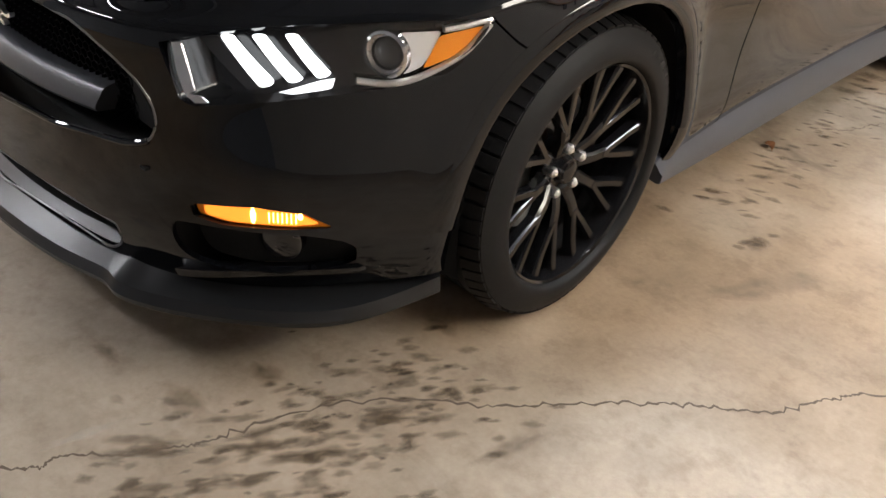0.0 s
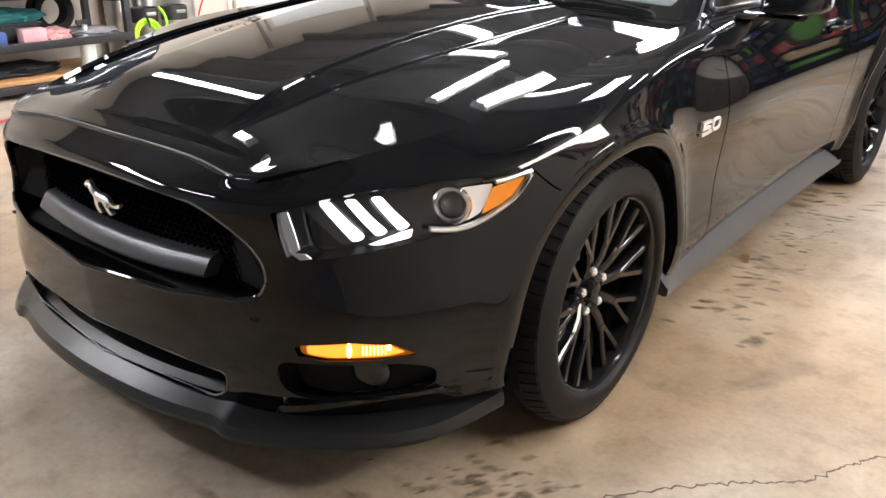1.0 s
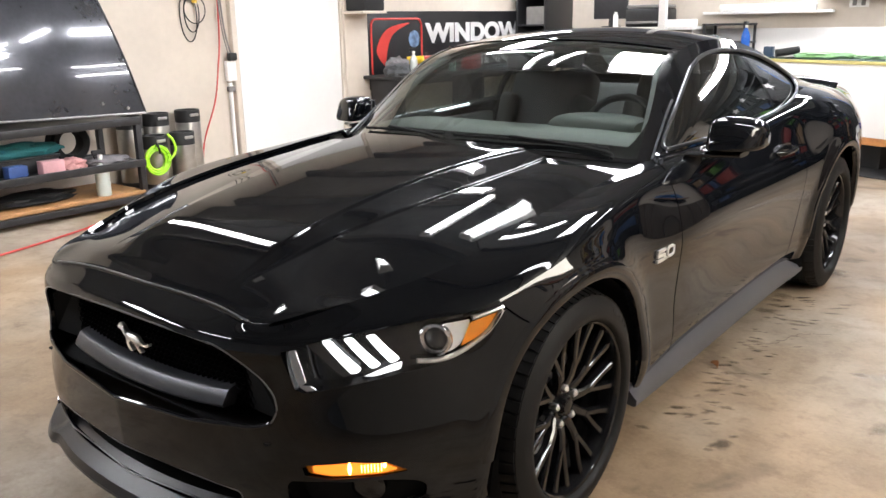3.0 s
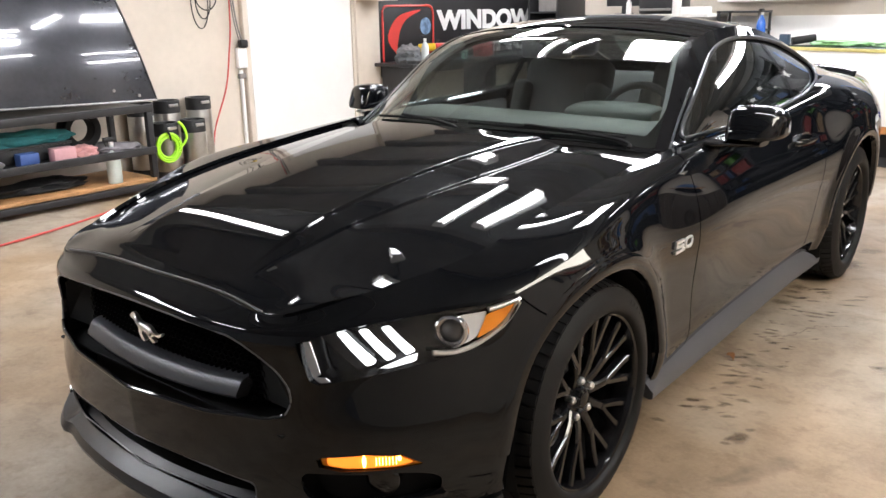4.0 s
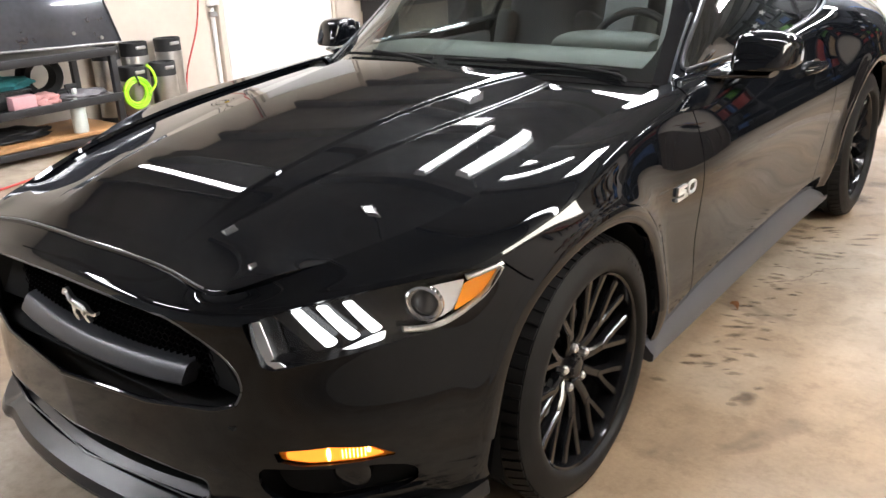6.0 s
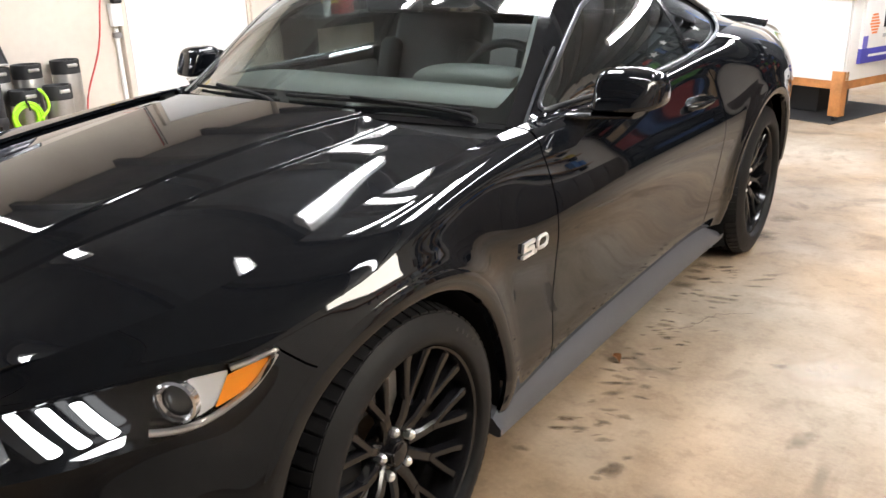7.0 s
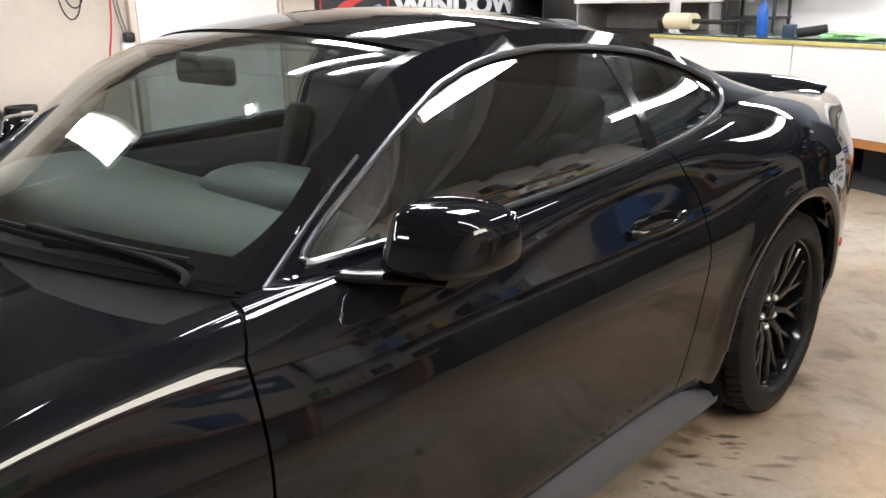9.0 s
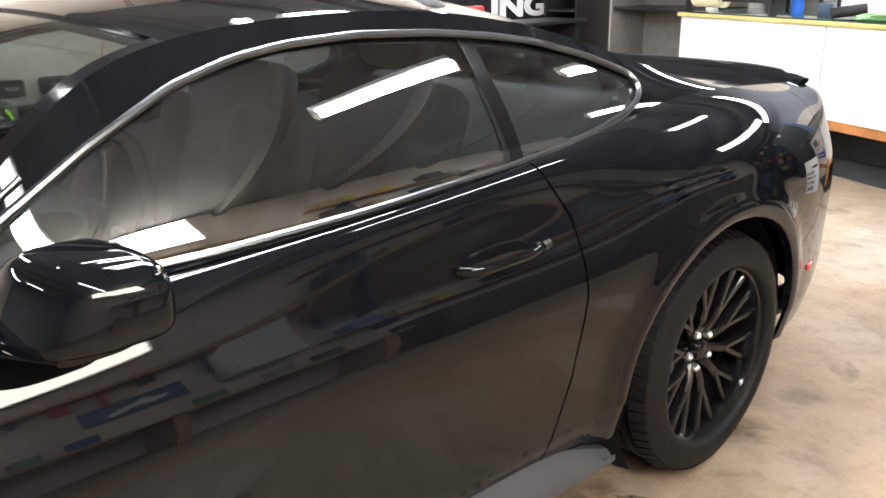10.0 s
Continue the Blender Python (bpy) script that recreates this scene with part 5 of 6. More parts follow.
def leaning_panel():
    g = np.zeros((25, 25, 3))
    for i, a in enumerate(np.linspace(0, 1, 25)):
        for j, b_ in enumerate(np.linspace(0, 1, 25)):
            y = 2.06 - .26 * b_ * a - 1.75 * (1 - a)
            g[i, j] = (-4.42 - .28 * b_ + .05 * math.sin(math.pi * b_) + .03 * math.sin(math.pi * a), y, .72 + .06 * (1 - a) + 1.15 * b_)
    b = sheet(g)
    e = bmesh.ops.extrude_face_region(b, geom=b.faces[:])["geom"]
    bmesh.ops.translate(b, vec=(-.035, 0, 0), verts=[v_ for v_ in e if isinstance(v_, bmesh.types.BMVert)])
    bmesh.ops.recalc_face_normals(b, faces=b.faces)
    paint_ = material("charcoal_metallic_paint", (.06, .062, .072), .16, metal=.4, vary=.25, scale=3, coat=1.0)
    panel_ = tagged(obj("body_panel", b, paint_), "dusty charcoal car body panel leaning on the rack", "car panel")
    rows_ = [tuple(g[24, j] + np.array([.004, .004, 0])) for j in range(25)]
    part("edge_flange", tube(rows_, .008, 6), BLACKMETAL, panel_)
    part("lower_flange", tube([tuple(g[i, 0] + np.array([.006, 0, .002])) for i in range(25)], .010, 6), STEEL, panel_, "bright folded lower edge")
    for i_, j_ in ((19, 2), (22, 1)):
        part("bolt", lathe([(.0, .010), (.012, .008), (.014, .0), (.0, -.002)], 12, "X", tuple(g[i_, j_])), STEEL, panel_)


leaning_panel()
TEAL = material("teal_cloth", (.03, .19, .20), .8, vary=.4, scale=9, bump=.4, bump_scale=20)
PINK = material("pink_cloth", (.55, .27, .26), .85, vary=.3, scale=9, bump=.4, bump_scale=20)
GREYC = material("grey_cloth", (.18, .17, .18), .85, vary=.4, scale=9, bump=.4, bump_scale=20)


def heap(name, label, category, at, size, mat, seed):
    """A crumpled soft lump."""
    b = bmesh.new()
    bmesh.ops.create_icosphere(b, subdivisions=4, radius=1)
    for v_ in b.verts:
        n_ = noise.noise(v_.co * 2.1 + Vector((seed, 0, 0))) * .30 + noise.noise(v_.co * 5 + Vector((0, seed, 0))) * .12
        v_.co *= 1 + n_
        v_.co.z = max(v_.co.z, -.55)
        v_.co.z += .55
    bmesh.ops.scale(b, vec=(size[0] / 2, size[1] / 2, size[2] / 1.6), verts=b.verts)
    bmesh.ops.translate(b, vec=at, verts=b.verts)
    return tagged(obj(name, b, mat), label, category)


bin_ = thing("parts_bin", "low black plastic bin on the rack shelf", "bin", (-4.48, .86, .361))
part("bin_body", box((.26, .74, .115), (0, 0, .0575), .012), MATTE, bin_)
part("bin_rim", box((.28, .76, .016), (0, 0, .118), .005), BLACKMETAL, bin_)
heap("folded_cover", "long teal rolled cover lying on the bin", "cloth", (-4.46, .90, .488), (.22, .78, .105), TEAL, 1)
heap("rag", "pink rag on the rack shelf", "rag", (-4.30, 1.28, .360), (.22, .26, .09), PINK, 2)
heap("rag", "grey rag on the rack shelf", "rag", (-4.30, 1.58, .360), (.22, .40, .07), GREYC, 3)
heap("rag", "grey rag on the rack shelf", "rag", (-4.24, .50, .360), (.14, .30, .09), GREYC, 4)
heap("bag", "dark crumpled bag on the wooden shelf", "bag", (-4.46, .95, .120), (.3, .8, .09), MATTE, 5)
tagged(obj("spare_tyre", lathe([(.10, -.06), (.15, -.07), (.165, -.05), (.165, .05), (.15, .07), (.10, .06)], 48, "X", (-4.62, 1.45, .525), close=True), RUBBER), "small black tyre standing on the rack shelf", "tyre")
tagged(obj("small_box", box((.10, .14, .09), (-4.26, .84, .4055), .004), material("blue_card", (.04, .09, .28), .6, vary=.2, scale=8)), "small blue box on the rack shelf", "box")
tagged(obj("small_box", box((.10, .17, .10), (-4.24, 1.10, .4105), .004), material("pink_card", (.62, .34, .36), .6, vary=.15, scale=8)), "small pink box on the rack shelf", "box")


def spray_bottle(x, y, z, liquid, label, h=.25, r=.046):
    s = thing("spray_bottle", label, "bottle", (x, y, z))
    part("bottle", lathe([(.0, 0), (r * .92, .0), (r, .01), (r, h * .55), (r * .8, h * .68), (.018, h * .78), (.015, h * .84), (.0, h * .84)], 28), liquid, s)
    part("neck_cap", lathe([(.0, h * .84), (.019, h * .84), (.019, h * .92), (.0, h * .92)], 20), WHITE, s)
    part("trigger_head", box((.03, .09, .035), (0, -.02, h * .98), .006), MATTE, s)
    part("trigger", tube([(0, -.045, h * .96), (0, -.055, h * .90), (0, -.045, h * .84)], .005, 6), MATTE, s)
    return s


spray_bottle(-4.24, 1.50, .120, material("cloudy_plastic", (.60, .66, .62), .3, vary=.1, scale=10), "cloudy white spray bottle on the wooden shelf", .36, .056)

# wall services beside the door
GREYP = material("grey_plastic_fitting", (.20, .19, .18), .5, vary=.15, scale=12)
pp = thing("conduit", "white conduit with an outlet box on the wall", "conduit", (WEST + .03, 3.455, 0))
part("pipe", tube([(0, 0, .02), (0, 0, .86)], .020, 10), WHITE, pp)
part("pipe_clamp", box((.045, .075, .05), (.008, 0, .80), .006), GREYP, pp)
part("outlet_box", box((.06, .11, .20), (.01, .01, .98), .008), WHITE, pp)
part("plug", box((.07, .09, .08), (.05, .01, 1.12), .016), MATTE, pp)
part("cable", tube(spline([(.05, .0, 1.15), (.04, -.05, 1.4), (.03, -.07, 2.0), (.02, -.05, 3.2)], 6), .009, 8), GREYP, pp)
part("cable", tube(spline([(.05, -.03, 1.15), (.05, -.09, 1.45), (.04, -.10, 2.1), (.03, -.09, 3.2)], 6), .007, 8), GREYP, pp)
rc = thing("red_air_line", "thin red hose hanging down the wall", "hose", (WEST + .03, 0, 0))
part("line", tube(spline([(.02, 3.36, 3.2), (.03, 3.355, 1.55), (.05, 3.29, 1.05), (.06, 3.20, .68), (.10, 3.00, .30), (.16, 2.88, .02), (.5, 2.35, .012), (.8, 1.9, .012), (1.2, 1.3, .012), (1.5, .5, .012), (1.7, -.4, .012)], 6), .008, 8), material("red_rubber", (.55, .06, .05), .5, vary=.2, scale=10), rc)
wl = thing("hung_cable", "dark looped cable hung on the wall", "cable", (WEST + .03, 3.03, 1.52))
for k, (a, b_) in enumerate(((.095, .24), (.085, .18), (.12, .13))):
    part("loop", tube([(.012 * k, a * math.cos(q) + .03 * k, b_ * math.sin(q) + .03 * k) for q in [2 * math.pi * i / 30 for i in range(30)]], .006, 6, closed=True), MATTE, wl)
part("yellow_grip", tube([(.03, .06, .12), (.03, .06, .26)], .025, 8), material("yellow_plastic", (.75, .50, .04), .4, vary=.1, scale=10), wl)

# ---- cutting bench, turned against the walls
bn = thing("work_bench", "white-panelled cutting bench with a glass top on an orange timber frame", "work bench", (.69, 6.20, 0), -20)
ORANGE = material("stained_timber", (.52, .22, .07), .55, vary=.35, scale=5, bump=.08, bump_scale=70)
part("front_panel", box((1.38, .02, .66), (-.70, .0, .67), .002), WHITE, bn, "white panel")
part("front_panel", box((1.60, .02, .66), (-2.20, .0, .67), .002), WHITE, bn, "white panel")
part("side_panel", box((.02, 1.2, .66), (-.01, .62, .67), .002), WHITE, bn)
part("bottom_rail", box((3.0, .05, .10), (-1.5, .03, .32), .004), ORANGE, bn)
part("bottom_rail", box((.05, 1.2, .10), (-.03, .62, .32), .004), ORANGE, bn)
for x, y in ((-.05, .03), (-3.0, .03), (-.05, 1.22), (-3.0, 1.22), (-1.6, .03)):
    leg = part("leg", box((.10, .09, .37), (x, y, .235), .005), ORANGE, bn)
    part("caster", lathe([(.0, -.015), (.03, -.015), (.03, .015), (.0, .015)], 16, "X", (x, y, .03)), MATTE, leg)
part("top_board", box((3.06, 1.26, .02), (-1.5, .61, 1.0), .003), material("green_edge_board", (.16, .26, .16), .4, vary=.2, scale=6), bn)
part("edge_strip", box((3.06, .012, .03), (-1.5, -.026, .998), .002), material("yellow_strip", (.62, .55, .20), .45, vary=.15, scale=8), bn)
gl = part("glass_top", box((3.0, 1.2, .010), (-1.5, .61, 1.016), .002), material("dark_glass", (.03, .06, .05), .05, spec=.8), bn)
BTOP = pose(.69, 6.20, 0, 0, 0, -20)


def on_bench(x, y, z=1.021):
    p = BTOP @ Vector((x, y, z))
    return tuple(p)


spray_bottle(*on_bench(-2.0, .30), material("blue_liquid_plastic", (.03, .14, .55), .25, vary=.1, scale=10), "spray bottle half full of blue liquid", .34)
rb = thing("paper_roll", "roll of cream film on a bar above the bench", "roll", on_bench(-2.72, .06, 1.132), -20)
part("film_roll", lathe([(.03, -.17), (.072, -.17), (.072, .17), (.03, .17)], 32, "X", close=True), material("cream_film", (.72, .66, .46), .5, vary=.08, scale=10), rb)
part("bar", tube([(-.30, 0, 0), (.75, 0, 0)], .022, 10), MATTE, rb)
part("stand", box((.03, .06, .125), (.72, 0, -.050), .004), MATTE, rb)
part("stand", box((.03, .06, .125), (-.28, 0, -.050), .004), MATTE, rb)
heap("film_scrap", "crumpled green film scraps on the bench", "scraps", on_bench(-1.0, .22), (.55, .30, .06), material("green_film", (.20, .42, .16), .4, vary=.4, scale=20), 7)
heap("film_scrap", "crumpled green film scraps on the bench", "scraps", on_bench(-.55, .28), (.3, .25, .05), material("green_film_pale", (.30, .50, .26), .4, vary=.4, scale=20), 8)
gun = thing("heat_gun", "black heat gun lying on the bench", "heat gun", on_bench(-1.37, .17, 1.06), 30)
part("barrel", tube([(-.12, 0, 0), (.10, 0, .03)], .038, 12), MATTE, gun)
part("grip", tube([(.05, 0, .01), (.09, .0, -.03), (.14, .0, -.035)], .022, 10), MATTE, gun)
tagged(obj("cup", box((.09, .09, .10), on_bench(-1.62, .20, 1.071), .008), material("navy_plastic", (.03, .06, .10), .4)), "dark blue square cup on the bench", "cup")
bxs = thing("film_carton", "white film carton with orange fan mark and blue band", "box", (.74, 6.35, .53), -20)
bxs.matrix_basis = bxs.matrix_basis @ Matrix.Diagonal((1, .74, 1, 1))
part("carton", box((.06, 1.05, .46), (.0, .52, .23), .004), WHITE, bxs)
part("blue_band", box((.064, 1.06, .12), (.0, .52, .0), .002), material("blue_print", (.05, .05, .33), .5), bxs)
part("blue_tab", box((.064, .10, .10), (.0, .06, .11), .002), material("violet_print", (.16, .14, .50), .5), bxs)
FAN = material("orange_print", (.80, .25, .08), .5)
for k in range(7):
    part("fan_stripe", box((.064, .20 - .030 * abs(k - 3), .016), (0, .20 + .004 * k, .325 - .024 * k), .001), FAN, bxs)
INK = material("black_ink", (.015, .015, .018), .6)
for k in range(5):
    part("word_bar", box((.064, .095, .17 - .015 * (k % 2)), (0, .45 + .123 * k, .30), .002), INK, bxs)
part("word_bar", box((.064, .50, .03), (0, .66, .150), .001), material("grey_ink", (.45, .45, .45), .6), bxs)
part("word_bar", box((.066, .80, .02), (0, .55, .0), .001), WHITE, bxs)
tb = thing("storage_tub", "green-grey plastic tub lid on the bench end", "tub", (.64, 6.50, 1.02), -24)
tb.matrix_basis = tb.matrix_basis @ Matrix.Diagonal((.9, .74, .9, 1))
part("lid", box((.5, .62, .05), (0, .42, .10), .015), material("green_grey_plastic", (.16, .20, .18), .5, vary=.15, scale=8), tb)
part("tub", box((.44, .56, .09), (0, .42, .045), .012), material("grey_plastic", (.22, .24, .23), .5, vary=.15, scale=8), tb)

ws = thing("yard_sign", "white lettered sign standing upside down on the floor", "sign", (1.02, 6.36, 0), -13)
ws.matrix_basis = ws.matrix_basis @ Matrix.Diagonal((.72, .72, .68, 1))
b = box((.62, .012, .92), (.31, 0, .46), .002)
part("board", b, WHITE, ws).matrix_basis = pose(0, 0, 0, -12, 0, 0)
for body, z, size in (("ORES'", .06, .13), ("CLEARI", .20, .11), ("MULCH", .33, .11), ("GRADI", .46, .11)):
    o = text(body, size, (.0, 0, 0), (0, 0, 0), INK, ws, bold=.004)
    o.matrix_basis = pose(0, 0, 0, -12, 0, 0) @ pose(.585, -.010, z + size * .72, 90, 0, 0) @ pose(0, 0, 0, 0, 0, 180)
part("word_bar", box((.26, .012, .07), (.20, -.004, .66), .001), INK, ws).matrix_basis = pose(0, 0, 0, -12, 0, 0)

# ---- dark crates under the bench
for x_, y_, w_ in ((-.62, .52, .52), (-1.30, .55, .60), (-2.05, .55, .62)):
    cr = thing("storage_crate", "black plastic crate under the bench", "crate", on_bench(x_, y_, .012), -20, "crates under the bench")
    part("crate", box((w_, .50, .34), (0, 0, .17), .015), MATTE, cr)
    part("lid", box((w_ + .02, .52, .03), (0, 0, .345), .008), BLACKMETAL, cr)
# ---- north end: white splash board, metal shelf, desk with machines, black shelf
tagged(obj("splash_board", box((3.0, .04, 1.27), (-.76, NORTH - .03, .635), .004), WHITE), "white board along the wall behind the bench", "board", kind="structure")
GREYM = material("grey_metal", (.26, .25, .24), .5, vary=.2, scale=10)
dk = thing("desk", "grey desk with a white top against the wall", "desk", (-3.10, 8.95, 0))
part("top", box((1.75, .75, .04), (0, 0, 1.29), .006), WHITE, dk)
part("back_panel", box((1.70, .03, 1.26), (0, .30, .635), .004), GREYM, dk)
for x in (-.84, .84):
    part("side_panel", box((.03, .70, 1.27), (x, 0, .635), .004), GREYM, dk)
part("shelf", box((1.64, .60, .03), (0, -.02, .95), .004), BLACKMETAL, dk)
post = thing("white_post", "white painted square post beside the desk", "post", (-2.62, 8.52, 0))
part("shaft", box((.09, .09, CEIL - .02), (0, 0, CEIL / 2), .006), WHITE, post)
pr = thing("printer", "black and grey printer on the desk", "printer", (-2.98, 8.95, 1.31))
part("body", box((.55, .45, .24), (0, 0, .12), .03), BLACKMETAL, pr)
part("paper_tray", box((.40, .20, .03), (0, -.27, .06), .006), GREYM, pr)
part("lid", box((.53, .42, .04), (0, 0, .265), .012), GREYM, pr)
mo = thing("monitor", "black flat monitor on the desk", "monitor", (-3.60, 8.98, 1.31))
part("panel", box((.52, .03, .32), (0, 0, .27), .008), BLACKMETAL, mo)
part("stand", box((.06, .05, .14), (0, .02, .07), .006), BLACKMETAL, mo)
part("foot", box((.22, .16, .015), (0, .02, .0075), .004), BLACKMETAL, mo)
tagged(obj("white_bottle", lathe([(.0, 0), (.035, 0), (.035, .15), (.02, .17), (.02, .20), (.0, .20)], 20, "Z", (-3.38, 8.70, 1.31)), WHITE), "white plastic bottle on the desk", "bottle")
tagged(obj("paper_tray_box", box((.34, .26, .09), (-2.50, 8.85, 1.355), .008), WHITE), "white open box on the desk", "box")
sh = thing("metal_shelf", "dark metal shelf unit beside the desk", "shelf", (-1.93, 9.05, 0))
for x in (-.26, .26):
    for y in (-.2, .2):
        part("upright", box((.03, .03, 1.34), (x, y, .67), .003), BLACKMETAL, sh)
for z in (.5, .88, 1.10, 1.325):
    part("board", box((.56, .46, .025), (0, 0, z), .003), BLACKMETAL, sh)
bs = thing("black_shelf", "tall black storage shelf with dark boxes", "shelf", (-4.70, 9.02, 0))
part("case_side", box((.03, .8, 2.3), (.24, 0, 1.15), .004), BLACKMETAL, bs)
part("case_side", box((.03, .8, 2.3), (-.24, 0, 1.15), .004), BLACKMETAL, bs)
part("case_back", box((.46, .03, 2.3), (0, .38, 1.15), .004), BLACKMETAL, bs)
for z in (.4, .9, 1.35, 1.8, 2.28):
    part("board", box((.45, .74, .025), (0, 0, z), .003), BLACKMETAL, bs)
tagged(obj("carton", box((.30, .35, .25), (-4.70, 8.92, 1.49), .006), GREYM), "grey carton on the black shelf", "box")
tagged(obj("black_speaker", box((.30, .34, .28), (WEST + .27, 5.255, 1.70), .02), MATTE), "black box on a wall ledge beside the banner", "speaker")
tagged(obj("wall_ledge", box((.32, .40, .03), (WEST + .26, 5.255, 1.545), .004), WALL), "cream ledge on the wall", "ledge", kind="structure")
tagged(obj("wall_column", box((.10, .38, CEIL - .01), (WEST + .05, 5.27, CEIL / 2), .004), WALL), "cream wall column beside the white door", "column", kind="structure")
# clutter on a bench below the banner
cb = thing("clutter_bench", "dark bench below the banner", "bench", (-4.68, 7.05, 0))
part("top", box((.60, 3.4, .04), (0, 0, .80), .006), BLACKMETAL, cb)
for y in (-1.6, 0, 1.6):
    part("leg", box((.5, .05, .78), (0, y, .39), .004), BLACKMETAL, cb)
YEL = material("yellow_tool", (.75, .52, .03), .4, vary=.2, scale=14)
REDT = material("red_tool", (.55, .05, .05), .4, vary=.2, scale=14)
dr = thing("power_drill", "yellow and black power drill on the bench", "drill", (-4.60, 5.88, .82), 30)
part("body", tube([(-.10, 0, .16), (.10, 0, .17)], .045, 12), YEL, dr)
part("grip", tube([(-.03, 0, .14), (-.05, 0, .04)], .028, 10), MATTE, dr)
part("battery", box((.12, .08, .05), (-.05, 0, .025), .01), MATTE, dr)
for y, m_, l_ in ((6.15, REDT, "red plastic case on the bench"), (7.1, REDT, "red plastic case on the bench")):
    c_ = thing("tool_case", l_, "case", (-4.66, y, .82), 10)
    part("case", box((.16, .30, .20), (0, 0, .10), .02), m_, c_)
    part("handle", tube([(0, -.06, .20), (0, -.05, .235), (0, .05, .235), (0, .06, .20)], .010, 8), MATTE, c_)
spray_bottle(-4.55, 6.55, .82, material("mint_plastic", (.35, .60, .52), .35, vary=.1, scale=10), "mint green spray bottle on the bench", .30)
spray_bottle(-4.48, 5.70, .82, material("clear_plastic", (.55, .58, .58), .25, vary=.1, scale=10), "clear spray bottle on the bench", .30)
heap("glove", "grey work glove heap on the bench", "glove", (-4.58, 5.52, .82), (.26, .34, .22), GREYC, 11)
heap("jacket", "dark grey jacket heap on the bench end", "jacket", (-4.52, 5.45, .82), (.3, .3, .16), material("slate_cloth", (.07, .075, .08), .85, vary=.3, scale=12), 12)
# black tall cabinet, added to fill the dark area past the bench end, and blue pole
ct = thing("black_cabinet", "tall black cabinet filling the dark area behind the bench end", "cabinet", (1.46, 8.42, 0), -20)
part("body", box((1.3, .6, 2.5), (0, .3, 1.25), .01), BLACKMETAL, ct)
for x in (-.32, .32):
    dd = part("door", box((.62, .02, 2.4), (x, -.01, 1.25), .004), MATTE, ct)
    part("handle", tube([(x * .2, -.03, 1.1), (x * .2, -.03, 1.3)], .008, 8), GREYM, dd)
bp_ = thing("blue_pole", "slim blue pole beside the cabinet", "pole", (.80, 8.46, 0))
part("shaft", tube([(0, 0, 0), (0, 0, 2.6)], .03, 12), material("blue_paint", (.05, .16, .45), .4, vary=.1, scale=10), bp_)
# flat dark sheet that darkens the floor under the bench
tagged(obj("floor_sheet", box((2.9, 1.15, .008), (0, 0, 0), .002), material("dark_floor_sheet", (.025, .025, .027), .7, vary=.2, scale=10)), "dark sheet on the floor under the bench", "mat").matrix_basis = BTOP @ pose(-1.45, .45, .004)
wb = thing("wall_shelf", "thin shelf with a film roll on the wall", "shelf", (-1.55, NORTH - .12, 1.47))
part("board", box((1.6, .20, .03), (0, 0, 0), .003), WHITE, wb)
part("roll", lathe([(.0, -.6), (.045, -.6), (.045, .6), (.0, .6)], 20, "X", (0, 0, .06)), WHITE, wb)
copy_thing(wb, pose(-.10, NORTH - .12, 1.62))
op = thing("wall_outlet", "white double outlet plate on the wall", "outlet", (-.49, NORTH, 1.56))
part("plate", box((.22, .012, .11), (0, -.006, 0), .004), WHITE, op)
for q_ in (-.05, .05):
    part("socket", box((.05, .006, .07), (q_, -.014, 0), .004), GREYP, op)

# ---- east side, mirrored in the doors of the car
eb = thing("east_workbench", "long brown workbench by the wall", "workbench", (EAST - .35, 2.2, 0))
part("top", box((.66, 2.6, .06), (0, 0, .92), .006), WOOD, eb)
for y in (-1.2, 0, 1.2):
    part("leg", box((.5, .08, .88), (0, y, .45), .004), WOOD, eb)
es = thing("tool_rail", "dark rail with hung tools on the wall", "tool rail", (EAST - .04, 2.2, 2.05))
part("rail", box((.10, 5.6, .05), (-.03, -.6, 0), .004), WOOD, es)
part("red_box", box((.09, .42, .07), (-.03, -.9, .062), .010), REDT, es)
rng = random.Random(5)
for k in range(11):
    y = -1.4 + .27 * k + rng.uniform(-.06, .06)
    h = rng.uniform(.12, .34)
    part("hung_tool", box((.03, rng.uniform(.03, .12), h), (-.02, y, -h / 2 - .01), .008), rng.choice([MATTE, BLACKMETAL, GREYM, REDT]), es)
po = thing("blue_poster", "blue poster with a pale shape on the wall", "poster", (EAST - .012, 2.25, 1.62))
part("sheet", box((.008, .62, .36), (0, 0, 0), .001), material("navy_print", (.05, .10, .20), .4, vary=.1, scale=8), po)
part("pale_shape", extrude_poly([tuple(p) for p in spline([(-.18, -.08), (-.10, .02), (.0, .05), (.06, .10), (.12, .04), (.20, .02), (.12, -.06), (.0, -.03), (-.10, -.10), (-.18, -.08)], 4)[:-1]], .002, "x"), WHITE, po).matrix_basis = pose(-.006, 0, 0)
gc = thing("wall_cabinet", "pale grey wall cabinet", "cabinet", (EAST - .16, 2.95, 1.45))
part("body", box((.30, .42, .50), (0, 0, .25), .008), material("pale_grey_paint", (.55, .56, .55), .5, vary=.06, scale=6), gc)
part("door", box((.02, .40, .48), (-.16, 0, .25), .004), material("pale_grey_door", (.58, .59, .58), .45, vary=.06, scale=6), gc)
